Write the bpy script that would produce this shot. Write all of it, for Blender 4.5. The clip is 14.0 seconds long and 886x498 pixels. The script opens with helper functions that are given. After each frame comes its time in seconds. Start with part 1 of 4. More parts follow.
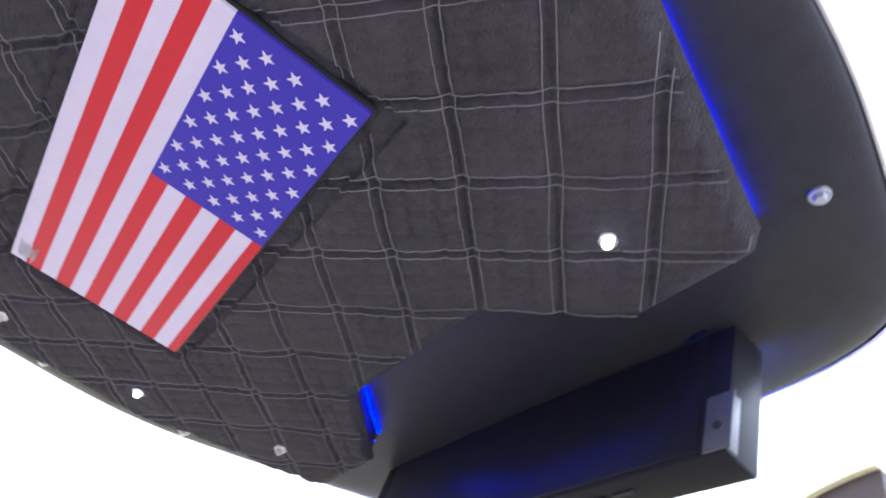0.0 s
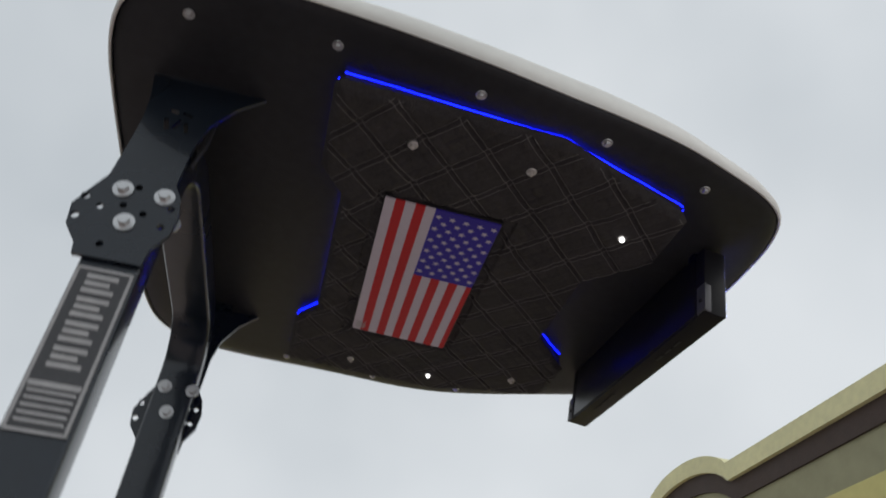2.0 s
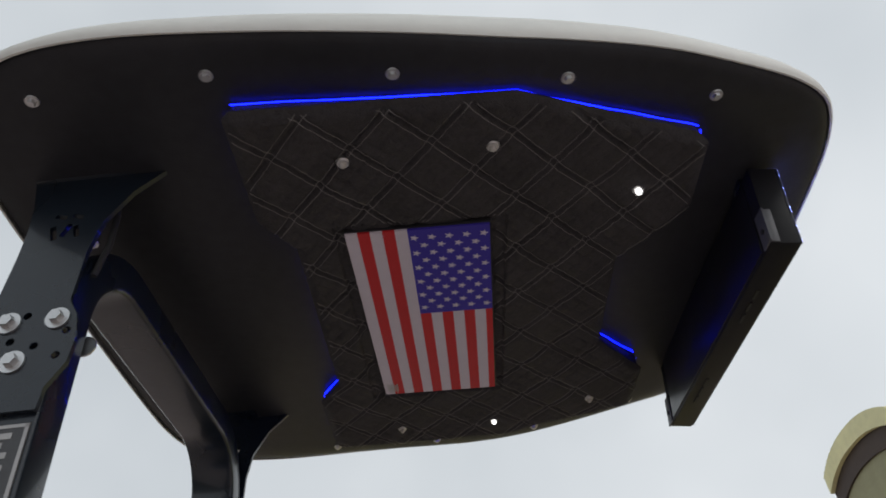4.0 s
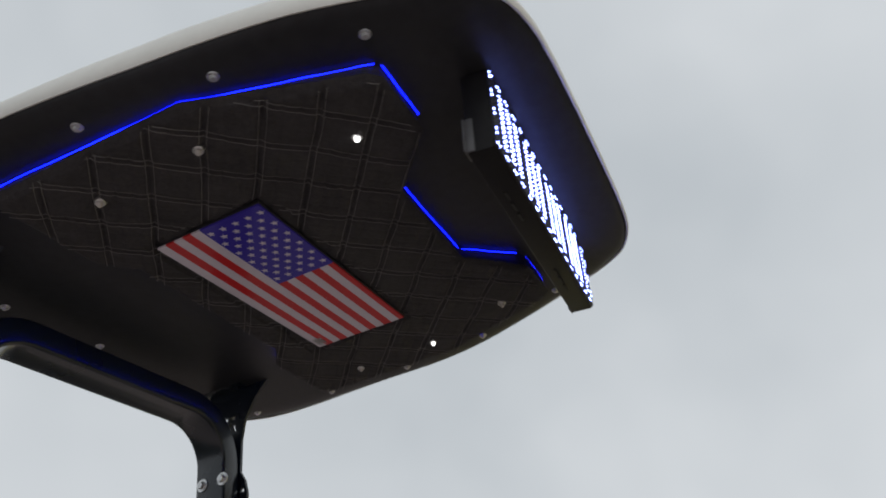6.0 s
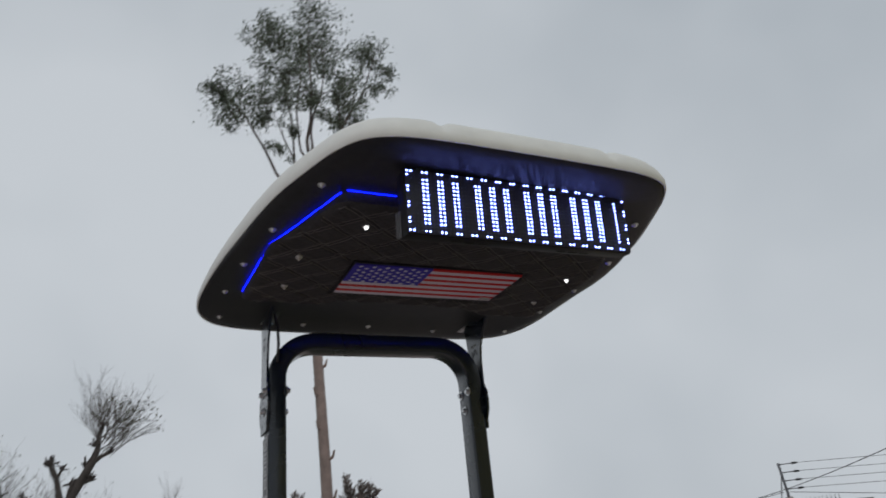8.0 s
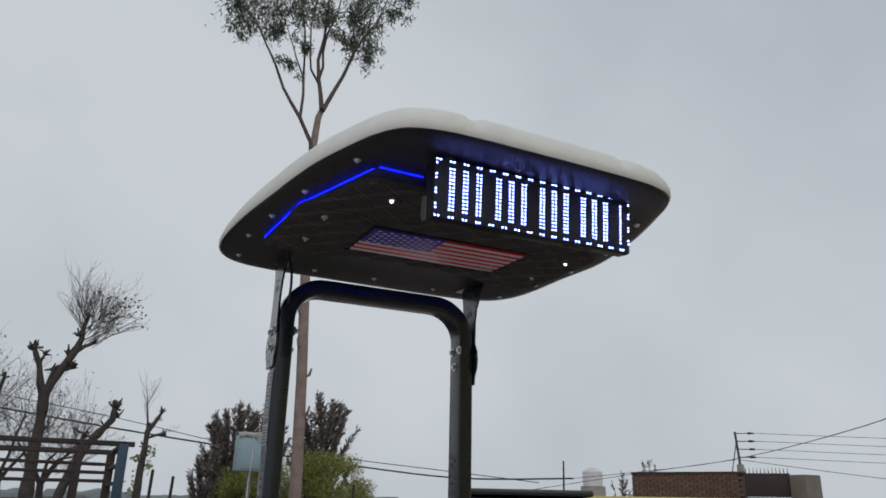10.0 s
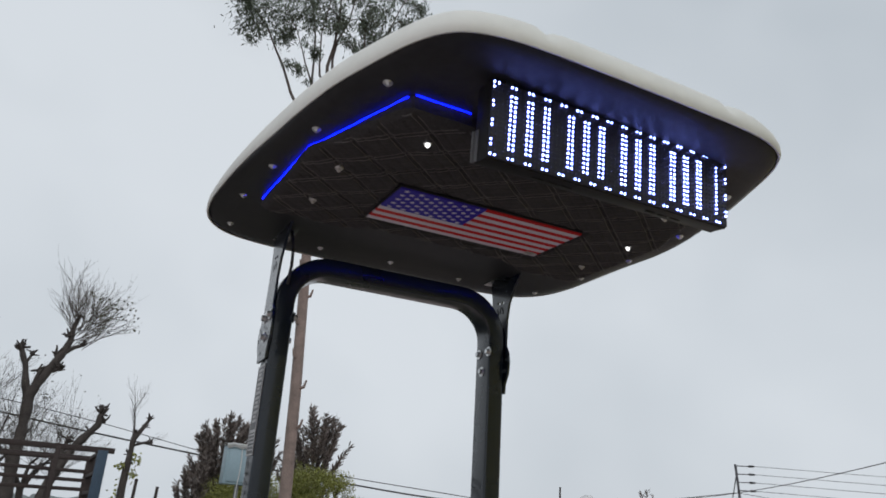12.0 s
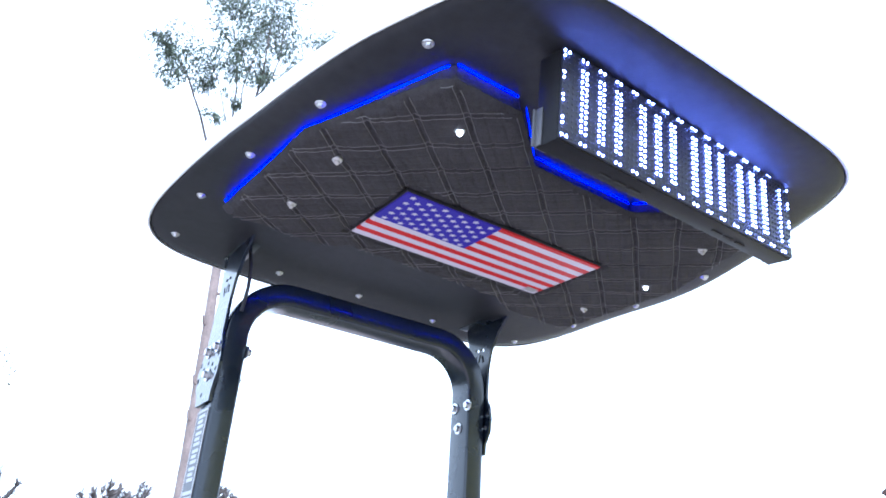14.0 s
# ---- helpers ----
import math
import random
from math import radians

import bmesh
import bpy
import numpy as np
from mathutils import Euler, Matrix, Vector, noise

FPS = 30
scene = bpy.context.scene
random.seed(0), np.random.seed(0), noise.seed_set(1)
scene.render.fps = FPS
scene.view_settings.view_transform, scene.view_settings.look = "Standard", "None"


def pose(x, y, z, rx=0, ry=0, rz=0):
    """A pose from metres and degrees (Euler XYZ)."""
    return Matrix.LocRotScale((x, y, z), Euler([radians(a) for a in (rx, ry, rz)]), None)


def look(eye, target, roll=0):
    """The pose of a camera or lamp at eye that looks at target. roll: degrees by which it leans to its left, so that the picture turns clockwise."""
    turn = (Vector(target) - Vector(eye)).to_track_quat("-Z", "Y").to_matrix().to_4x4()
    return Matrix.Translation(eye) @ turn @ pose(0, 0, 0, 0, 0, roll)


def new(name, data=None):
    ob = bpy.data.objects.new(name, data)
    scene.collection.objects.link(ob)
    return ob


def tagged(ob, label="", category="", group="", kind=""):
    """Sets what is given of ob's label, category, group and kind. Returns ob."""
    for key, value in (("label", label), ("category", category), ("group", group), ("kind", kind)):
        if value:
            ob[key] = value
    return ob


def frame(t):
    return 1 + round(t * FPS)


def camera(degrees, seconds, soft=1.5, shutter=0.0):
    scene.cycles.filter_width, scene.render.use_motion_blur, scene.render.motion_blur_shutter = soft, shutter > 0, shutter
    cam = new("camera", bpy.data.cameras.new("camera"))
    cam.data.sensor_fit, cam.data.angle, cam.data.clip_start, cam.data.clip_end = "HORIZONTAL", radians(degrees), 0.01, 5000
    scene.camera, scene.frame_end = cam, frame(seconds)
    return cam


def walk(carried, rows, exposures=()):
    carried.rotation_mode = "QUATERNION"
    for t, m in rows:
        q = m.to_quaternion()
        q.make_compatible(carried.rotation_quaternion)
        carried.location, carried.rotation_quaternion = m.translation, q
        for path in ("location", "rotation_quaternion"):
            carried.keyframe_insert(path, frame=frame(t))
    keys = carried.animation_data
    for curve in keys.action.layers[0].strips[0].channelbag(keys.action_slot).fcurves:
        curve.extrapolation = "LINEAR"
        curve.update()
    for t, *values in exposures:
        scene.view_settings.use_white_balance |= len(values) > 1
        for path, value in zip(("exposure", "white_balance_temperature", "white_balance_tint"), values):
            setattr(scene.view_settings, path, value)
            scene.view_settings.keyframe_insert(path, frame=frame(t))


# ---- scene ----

# ---- camera ----
cam = camera(62.0, 14.0, soft=1.7, shutter=0.4)
walk(cam, [
    (0, pose(-0.694, -0.057, 1.981, 134.83, -13.32, -126.50)),
    (0.2, pose(-0.702, -0.072, 1.973, 137.82, -16.82, -131.74)),
    (0.5, pose(-0.843, -0.032, 1.892, 138.64, -21.18, -135.06)),
    (1, pose(-1.254, 0.050, 1.580, 137.10, -25.17, -128.41)),
    (1.5, pose(-1.423, 0.096, 1.508, 129.78, -16.17, -113.69)),
    (2, pose(-1.423, 0.188, 1.538, 126.91, -5.35, -104.07)),
    (2.5, pose(-1.187, 0.213, 1.687, 128.98, 2.13, -99.56)),
    (2.7, pose(-1.181, 0.210, 1.694, 129.94, 3.43, -98.35)),
    (4.8, pose(-1.208, -0.237, 1.639, 129.33, 5.91, -80.32)),
    (5, pose(-1.200, -0.288, 1.630, 128.84, 6.55, -78.82)),
    (5.5, pose(-1.143, -0.527, 1.618, 127.47, 7.11, -73.08)),
    (6, pose(-1.154, -0.794, 1.604, 124.93, 8.48, -64.21)),
    (6.5, pose(-1.175, -1.100, 1.601, 119.85, 7.99, -58.25)),
    (7, pose(-1.057, -1.364, 1.569, 118.63, 7.35, -49.83)),
    (7.5, pose(-0.989, -1.673, 1.558, 118.04, 8.17, -36.63)),
    (8, pose(-0.910, -2.010, 1.632, 114.41, 5.27, -23.71)),
    (8.5, pose(-1.034, -2.232, 1.600, 110.23, 1.98, -23.32)),
    (8.7, pose(-1.070, -2.305, 1.610, 108.95, 0.58, -24.06)),
    (10.8, pose(-1.049, -1.999, 1.705, 109.51, -1.70, -27.98)),
    (11, pose(-1.065, -1.957, 1.700, 109.82, -1.87, -28.28)),
    (11.5, pose(-1.029, -1.867, 1.670, 110.08, -2.49, -27.73)),
    (12, pose(-0.924, -1.683, 1.714, 110.61, -3.45, -27.83)),
    (12.5, pose(-0.892, -1.597, 1.710, 111.69, -4.02, -29.46)),
    (13, pose(-0.933, -1.497, 1.710, 113.21, -3.68, -31.95)),
    (13.5, pose(-0.975, -1.367, 1.719, 114.84, -3.38, -34.06)),
    (14, pose(-0.947, -1.266, 1.723, 116.43, -3.43, -35.80)),
], exposures=[(0, 2.6, 5300, 16), (0.3, 2.6, 5300, 16), (0.6, 2.0, 5700, 12), (1, 0.3, 6400, 10), (1.5, 0.2, 6400, 10), (2.6, 0.3, 6400, 10),
              (5, 0.28, 6400, 10), (6, 0.12, 6400, 10), (6.5, 0.08, 6350, 10), (7.5, -0.1, 6250, 10), (8.6, -0.05, 6250, 10), (11, -0.02, 6250, 10),
              (12, 0.2, 6250, 10), (12.5, 0.5, 6300, 10), (13, 0.85, 6000, 12), (13.5, 1.75, 5300, 11), (14, 2.35, 5000, 10)])

# ---- light ----
world = bpy.data.worlds.new("overcast_sky")
scene.world = world
world.use_nodes = True
wt = world.node_tree
wt.nodes.clear()
w_out = wt.nodes.new("ShaderNodeOutputWorld")
w_bg = wt.nodes.new("ShaderNodeBackground")
w_sky = wt.nodes.new("ShaderNodeTexSky")
w_sky.sky_type = "NISHITA"
w_sky.sun_disc = False
w_sky.sun_elevation = radians(50)
w_sky.sun_rotation = radians(200)
w_sky.dust_density = 6
w_hs = wt.nodes.new("ShaderNodeHueSaturation")
w_hs.inputs["Saturation"].default_value = 0.15
w_hs.inputs["Value"].default_value = 0.05
w_mix = wt.nodes.new("ShaderNodeMix")
w_mix.data_type = "RGBA"
w_mix.inputs[0].default_value = 0.82
w_tc = wt.nodes.new("ShaderNodeTexCoord")
w_nz = wt.nodes.new("ShaderNodeTexNoise")
w_nz.inputs["Scale"].default_value = 1.3
w_nz.inputs["Detail"].default_value = 4
w_rp = wt.nodes.new("ShaderNodeValToRGB")
w_rp.color_ramp.elements[0].position = 0.36
w_rp.color_ramp.elements[0].color = (0.51, 0.55, 0.58, 1)
w_rp.color_ramp.elements[1].position = 0.64
w_rp.color_ramp.elements[1].color = (0.70, 0.73, 0.75, 1)
wt.links.new(w_tc.outputs["Generated"], w_nz.inputs["Vector"])
wt.links.new(w_nz.outputs[0], w_rp.inputs[0])
wt.links.new(w_sky.outputs[0], w_hs.inputs["Color"])
wt.links.new(w_hs.outputs[0], w_mix.inputs[6])
wt.links.new(w_rp.outputs[0], w_mix.inputs[7])
wt.links.new(w_mix.outputs[2], w_bg.inputs[0])
wt.links.new(w_bg.outputs[0], w_out.inputs[0])
w_bg.inputs[1].default_value = 1.0
sun = new("sun", bpy.data.lights.new("sun", "SUN"))
sun.data.energy = 0.6
sun.data.angle = radians(25)
sun.data.color = (1.0, 0.96, 0.9)
sun.matrix_world = look((-6, -12, 16), (0, 0, 2))


# ---- materials ----
def material(name, base, rough=0.5, metal=0.0, var=0.15, scale=8.0, bump=0.0, bump_scale=60.0, coat=0.0, spec=0.5, stain=None, random=0.0, each=0.0):
    m = bpy.data.materials.new(name)
    m.use_nodes = True
    t = m.node_tree
    b = t.nodes["Principled BSDF"]
    b.inputs["Roughness"].default_value = rough
    b.inputs["Metallic"].default_value = metal
    b.inputs["Coat Weight"].default_value = coat
    b.inputs["Specular IOR Level"].default_value = spec
    tc = t.nodes.new("ShaderNodeTexCoord")
    n1 = t.nodes.new("ShaderNodeTexNoise")
    n1.inputs["Scale"].default_value = scale
    n1.inputs["Detail"].default_value = 6
    n2 = t.nodes.new("ShaderNodeTexNoise")
    n2.inputs["Scale"].default_value = scale * 9
    n2.inputs["Detail"].default_value = 3
    t.links.new(tc.outputs["Object"], n1.inputs["Vector"])
    t.links.new(tc.outputs["Object"], n2.inputs["Vector"])
    add = t.nodes.new("ShaderNodeMath")
    add.operation = "ADD"
    t.links.new(n1.outputs[0], add.inputs[0])
    t.links.new(n2.outputs[0], add.inputs[1])
    rp = t.nodes.new("ShaderNodeValToRGB")
    rp.color_ramp.elements[0].position = 0.3
    rp.color_ramp.elements[1].position = 0.75
    half = t.nodes.new("ShaderNodeMath")
    half.operation = "MULTIPLY"
    half.inputs[1].default_value = 0.5
    t.links.new(add.outputs[0], half.inputs[0])
    t.links.new(half.outputs[0], rp.inputs[0])
    lo = [c * (1 - var) for c in base] if stain is None else stain
    hi = [min(1, c * (1 + var)) for c in base]
    rp.color_ramp.elements[0].color = (*lo, 1)
    rp.color_ramp.elements[1].color = (*hi, 1)
    if random or each:
        oi = t.nodes.new("ShaderNodeObjectInfo" if each else "ShaderNodeNewGeometry")
        random = random or each
        mr = t.nodes.new("ShaderNodeMapRange")
        mr.inputs["To Min"].default_value = 1 - random
        mr.inputs["To Max"].default_value = 1 + random
        t.links.new(oi.outputs["Random" if each else "Random Per Island"], mr.inputs[0])
        mul = t.nodes.new("ShaderNodeMix")
        mul.data_type = "RGBA"
        mul.blend_type = "MULTIPLY"
        mul.inputs[0].default_value = 1
        t.links.new(rp.outputs[0], mul.inputs[6])
        t.links.new(mr.outputs[0], mul.inputs[7])
        t.links.new(mul.outputs[2], b.inputs["Base Color"])
    else:
        t.links.new(rp.outputs[0], b.inputs["Base Color"])
    if var:
        rr = t.nodes.new("ShaderNodeMapRange")
        rr.inputs["To Min"].default_value = max(0.02, rough - 0.1)
        rr.inputs["To Max"].default_value = min(1, rough + 0.1)
        t.links.new(n1.outputs[0], rr.inputs[0])
        t.links.new(rr.outputs[0], b.inputs["Roughness"])
    if bump:
        n3 = t.nodes.new("ShaderNodeTexNoise")
        n3.inputs["Scale"].default_value = bump_scale
        n3.inputs["Detail"].default_value = 4
        t.links.new(tc.outputs["Object"], n3.inputs["Vector"])
        bp = t.nodes.new("ShaderNodeBump")
        bp.inputs["Strength"].default_value = bump
        bp.inputs["Distance"].default_value = 0.01
        t.links.new(n3.outputs[0], bp.inputs["Height"])
        t.links.new(bp.outputs[0], b.inputs["Normal"])
    return m


def glowing(name, base, colour, strength, rough=0.3):
    m = material(name, base, rough, var=0.05, spec=0.12)
    b = m.node_tree.nodes["Principled BSDF"]
    b.inputs["Emission Color"].default_value = (*colour, 1)
    b.inputs["Emission Strength"].default_value = strength
    return m


WHITE_SHELL = material("white_gelcoat", (0.70, 0.70, 0.66), 0.6, var=0.07, scale=3, bump=0.05, bump_scale=120, spec=0.3)
BLACK_ABS = material("black_plastic", (0.029, 0.030, 0.034), 0.42, var=0.25, scale=5, bump=0.08, bump_scale=400, spec=0.2)
QUILT = material("quilted_fabric", (0.062, 0.059, 0.062), 0.75, var=0.3, scale=14, bump=0.6, bump_scale=350, spec=0.16)
THREAD = material("grey_thread", (0.19, 0.183, 0.178), 0.8, var=0.1, scale=40)
STRIP = glowing("blue_light_strip", (0.05, 0.08, 0.4), (0.003, 0.007, 1.0), 8.5)
DIFFUSER_OFF = material("frosted_lens", (0.55, 0.53, 0.5), 0.25, var=0.1, scale=60)
LAMP_ON = glowing("lit_lens", (0.8, 0.8, 0.8), (1.0, 0.98, 0.95), 2.2)
CHROME = material("zinc_steel", (0.62, 0.62, 0.62), 0.38, 1.0, var=0.12, scale=50)
BLACK_STEEL = material("black_painted_steel", (0.008, 0.0135, 0.022), 0.28, var=0.2, scale=6, bump=0.02, bump_scale=60, coat=0.36, spec=0.45)
# flag colours carry a small added emission that keeps them bright under the canopy
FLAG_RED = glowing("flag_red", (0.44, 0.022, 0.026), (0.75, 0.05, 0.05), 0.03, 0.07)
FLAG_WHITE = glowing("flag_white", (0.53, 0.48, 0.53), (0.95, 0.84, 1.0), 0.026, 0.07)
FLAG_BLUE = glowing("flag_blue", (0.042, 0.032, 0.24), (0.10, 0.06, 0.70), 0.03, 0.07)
LED_ON = glowing("led_lit", (0.8, 0.8, 0.85), (0.20, 0.26, 1.0), 18.0)
LED_OFF = material("led_dark", (0.014, 0.014, 0.02), 0.5, var=0.1, scale=80)
SIGN_SHELL = material("sign_shell_plastic", (0.015, 0.0147, 0.016), 0.5, var=0.15, scale=9, spec=0.16)
SIGN_FACE = material("sign_face", (0.012, 0.013, 0.024), 0.5, var=0.1, scale=40)
SIGN_BACK = material("glossy_back_panel", (0.012, 0.012, 0.014), 0.34, var=0.1, scale=9, spec=0.35)
STEEL_END = material("bare_aluminium", (0.22, 0.22, 0.23), 0.42, 0.6, var=0.15, scale=25)
SIGN_CAP = material("dull_aluminium", (0.12, 0.12, 0.125), 0.5, 0.4, var=0.15, scale=25)
STICKER = material("grey_sticker", (0.055, 0.056, 0.06), 0.4, var=0.2, scale=20)
STICKER_INK = material("silver_ink", (0.40, 0.40, 0.40), 0.4, var=0.2, scale=60)
RUBBER = material("black_rubber", (0.02, 0.02, 0.02), 0.7, var=0.2, scale=12)
VINYL = material("black_vinyl", (0.018, 0.018, 0.02), 0.5, var=0.2, scale=10, bump=0.1, bump_scale=200)
HOOD = material("dark_blue_paint", (0.02, 0.04, 0.12), 0.25, var=0.1, scale=4, coat=0.4)
GROUND = material("dusty_concrete", (0.45, 0.362, 0.337), 0.9, var=0.2, scale=0.35, bump=0.4, bump_scale=30, stain=(0.32, 0.258, 0.242))
# dark colour of the added sheet that weakens light bounced from the ground
BOUNCE_DAMPER = material("bounce_damper", (0.055, 0.052, 0.034), 0.95, var=0.4, scale=0.5, bump=0.5, bump_scale=20, stain=(0.035, 0.042, 0.02))
YELLOW = material("yellow_wall_paint", (0.66, 0.60, 0.24), 0.75, var=0.12, scale=1.3, bump=0.15, bump_scale=60)
COPING = material("pale_yellow_coping_paint", (0.80, 0.76, 0.44), 0.7, var=0.12, scale=2.5, bump=0.15, bump_scale=60)
BROWN = material("brown_band_paint", (0.055, 0.035, 0.028), 0.7, var=0.2, scale=2, bump=0.15, bump_scale=60)
OLIVE = material("olive_plaster", (0.33, 0.32, 0.20), 0.85, var=0.15, scale=1.0, bump=0.2, bump_scale=40)
BRICK = material("red_brick", (0.15, 0.088, 0.066), 0.85, var=0.3, scale=3, bump=0.3, bump_scale=50, each=0.2)
MORTAR = material("mortar", (0.13, 0.098, 0.080), 0.9, var=0.25, scale=4)
CLAY = material("weathered_clay", (0.125, 0.088, 0.078), 0.9, var=0.35, scale=5, bump=0.3, bump_scale=50)
STAINED = material("stained_plaster", (0.17, 0.15, 0.125), 0.9, var=0.3, scale=3, bump=0.2, bump_scale=50)
CONCRETE = material("weathered_concrete", (0.30, 0.28, 0.25), 0.9, var=0.25, scale=4, bump=0.3, bump_scale=60)
RUST = material("rusty_steel", (0.045, 0.033, 0.030), 0.75, 0.2, var=0.4, scale=9, bump=0.2, bump_scale=90)
BLUE_STEEL = material("blue_painted_post", (0.032, 0.060, 0.095), 0.6, var=0.3, scale=7)
PLASTIC = material("torn_white_plastic", (0.62, 0.62, 0.60), 0.45, var=0.15, scale=12, bump=0.3, bump_scale=30)
PALE_BLUE = material("pale_blue_sheet", (0.29, 0.39, 0.44), 0.4, var=0.1, scale=4)
GREY_IRON = material("grey_iron", (0.10, 0.10, 0.11), 0.6, 0.4, var=0.2, scale=8)
CABLE = material("cable", (0.03, 0.03, 0.03), 0.6, var=0.1)
EUC_BARK = material("eucalyptus_bark", (0.255, 0.195, 0.17), 0.9, var=0.4, scale=4, bump=0.6, bump_scale=14)
BARK = material("grey_brown_bark", (0.062, 0.052, 0.047), 0.95, var=0.5, scale=6, bump=0.8, bump_scale=22)
TWIG = material("thin_twig_bark", (0.12, 0.105, 0.095), 0.95, var=0.3, scale=5)
EUC_LIMB = material("eucalyptus_limb", (0.10, 0.078, 0.068), 0.9, var=0.35, scale=4, bump=0.4, bump_scale=20)
EUC_LEAF = material("eucalyptus_leaf", (0.075, 0.095, 0.060), 0.55, var=0.3, scale=0.8, random=0.4)
DARK_LEAF = material("dark_spiky_leaf", (0.18, 0.15, 0.135), 0.6, var=0.35, scale=1.0, random=0.4)
BUSH_LEAF = material("yellow_green_leaf", (0.22, 0.23, 0.055), 0.6, var=0.3, scale=1.2, random=0.35)
DRY_LEAF = material("dry_leaf", (0.10, 0.095, 0.06), 0.7, var=0.3, scale=2, random=0.3)
STRAW = material("dry_thatch", (0.13, 0.085, 0.06), 0.95, var=0.35, scale=3, bump=0.6, bump_scale=25)
TANK = material("white_plastic_tank", (0.6, 0.6, 0.6), 0.5, var=0.1, scale=3)
CAR = material("black_car_paint", (0.022, 0.022, 0.024), 0.4, var=0.2, scale=3)
GLASS = material("dark_window_glass", (0.02, 0.022, 0.025), 0.06, var=0.05, spec=0.8)


# ---- building helpers ----
def thing(name, at, label, category, group="", kind=""):
    e = new(name)
    e.empty_display_size = 0.1
    e.location = at
    return tagged(e, label, category, group, kind)


def to_mesh(name, bm, mat, smooth=None):
    bmesh.ops.recalc_face_normals(bm, faces=bm.faces)
    me = bpy.data.meshes.new(name)
    if smooth is not None:
        for fc in bm.faces:
            fc.smooth = True
        for ed in bm.edges:
            if len(ed.link_faces) == 2 and ed.calc_face_angle(0) > radians(smooth):
                ed.smooth = False
    bm.to_mesh(me)
    bm.free()
    me.materials.append(mat)
    return me


def under(ob, parent):
    ob.parent = parent
    if parent.parent is None:
        ob.matrix_parent_inverse = parent.matrix_basis.inverted()
    return ob


def part(name, bm, mat, parent, label="", smooth=35):
    ob = new(name, to_mesh(name, bm, mat, smooth))
    under(ob, parent)
    return tagged(ob, label)


def share(name, mesh, parent, m):
    """One more piece on a shared mesh, at the pose m in the world."""
    ob = new(name, mesh)
    under(ob, parent)
    ob.matrix_basis = m
    return ob


def solo(name, bm, mat, label, category, group="", kind="", smooth=35):
    return tagged(new(name, to_mesh(name, bm, mat, smooth)), label, category, group, kind)


def box(bm, c, s, bevel=0.0, m=None, segs=2):
    r = bmesh.ops.create_cube(bm, size=1)
    vs = r["verts"]
    bmesh.ops.scale(bm, vec=s, verts=vs)
    if bevel:
        es = list({e for v in vs for e in v.link_edges})
        out = bmesh.ops.bevel(bm, geom=es, offset=bevel, segments=segs, affect="EDGES", profile=0.5)
        vs = list({v for f in out["faces"] for v in f.verts} | {v for v in vs if v.is_valid})
    mm = Matrix.Translation(c) @ (m or Matrix())
    bmesh.ops.transform(bm, matrix=mm, verts=vs)
    return bm


def cyl(bm, a, b, r0, r1=None, n=16):
    a, b = Vector(a), Vector(b)
    d = b - a
    r1 = r0 if r1 is None else r1
    q = d.to_track_quat("Z", "Y").to_matrix().to_4x4()
    bmesh.ops.create_cone(bm, cap_ends=True, segments=n, radius1=r0, radius2=r1, depth=d.length,
                          matrix=Matrix.Translation((a + b) / 2) @ q)
    return bm


def prism(bm, outline, z0, z1, m=None):
    """A plate with the given 2D outline between two heights."""
    m = m or Matrix()
    lo = [bm.verts.new(m @ Vector((x, y, z0))) for x, y in outline]
    hi = [bm.verts.new(m @ Vector((x, y, z1))) for x, y in outline]
    n = len(outline)
    bm.faces.new(lo[::-1])
    bm.faces.new(hi)
    for i in range(n):
        bm.faces.new((lo[i], lo[(i + 1) % n], hi[(i + 1) % n], hi[i]))
    return bm


def holed_plate(bm, outline, holes, z0, z1, m, slots=()):
    """A plate with round holes (x, y, r) and slots (x, y, half length, half width, turn), laid by the pose m."""
    edges = []
    loops = [outline] + [[(x + r * math.cos(a * math.tau / 10), y + r * math.sin(a * math.tau / 10)) for a in range(10)] for x, y, r in holes]
    for x, y, w, h, turn in slots:
        ca, sa = math.cos(turn), math.sin(turn)
        loops.append([(x + u * ca - v * sa, y + u * sa + v * ca) for u, v in ((-w, -h), (w, -h), (w, h), (-w, h))])
    for lp in loops:
        vs = [bm.verts.new((x, y, z0)) for x, y in lp]
        edges += [bm.edges.new((vs[i], vs[(i + 1) % len(vs)])) for i in range(len(vs))]
    got = bmesh.ops.triangle_fill(bm, use_beauty=True, edges=edges)
    faces = [g for g in got["geom"] if isinstance(g, bmesh.types.BMFace)]
    ext = bmesh.ops.extrude_face_region(bm, geom=faces)
    up = [g for g in ext["geom"] if isinstance(g, bmesh.types.BMVert)]
    bmesh.ops.translate(bm, vec=(0, 0, z1 - z0), verts=up)
    bmesh.ops.transform(bm, matrix=m, verts=bm.verts)
    return bm


def sweep(bm, path, section, up=Vector((0, 1, 0)), closed=False):
    """Sweeps a closed 2D section along a path; the section's y axis keeps to up."""
    rings = []
    n = len(path)
    for i, p in enumerate(path):
        p = Vector(p)
        a = Vector(path[max(i - 1, 0)])
        b = Vector(path[min(i + 1, n - 1)])
        d = (b - a).normalized()
        s = d.cross(up).normalized()
        u = s.cross(d).normalized()
        rings.append([bm.verts.new(p + s * x + u * y) for x, y in section])
    k = len(section)
    for r0, r1 in zip(rings, rings[1:]):
        for i in range(k):
            bm.faces.new((r0[i], r0[(i + 1) % k], r1[(i + 1) % k], r1[i]))
    bm.faces.new(rings[0][::-1])
    bm.faces.new(rings[-1])
    return bm


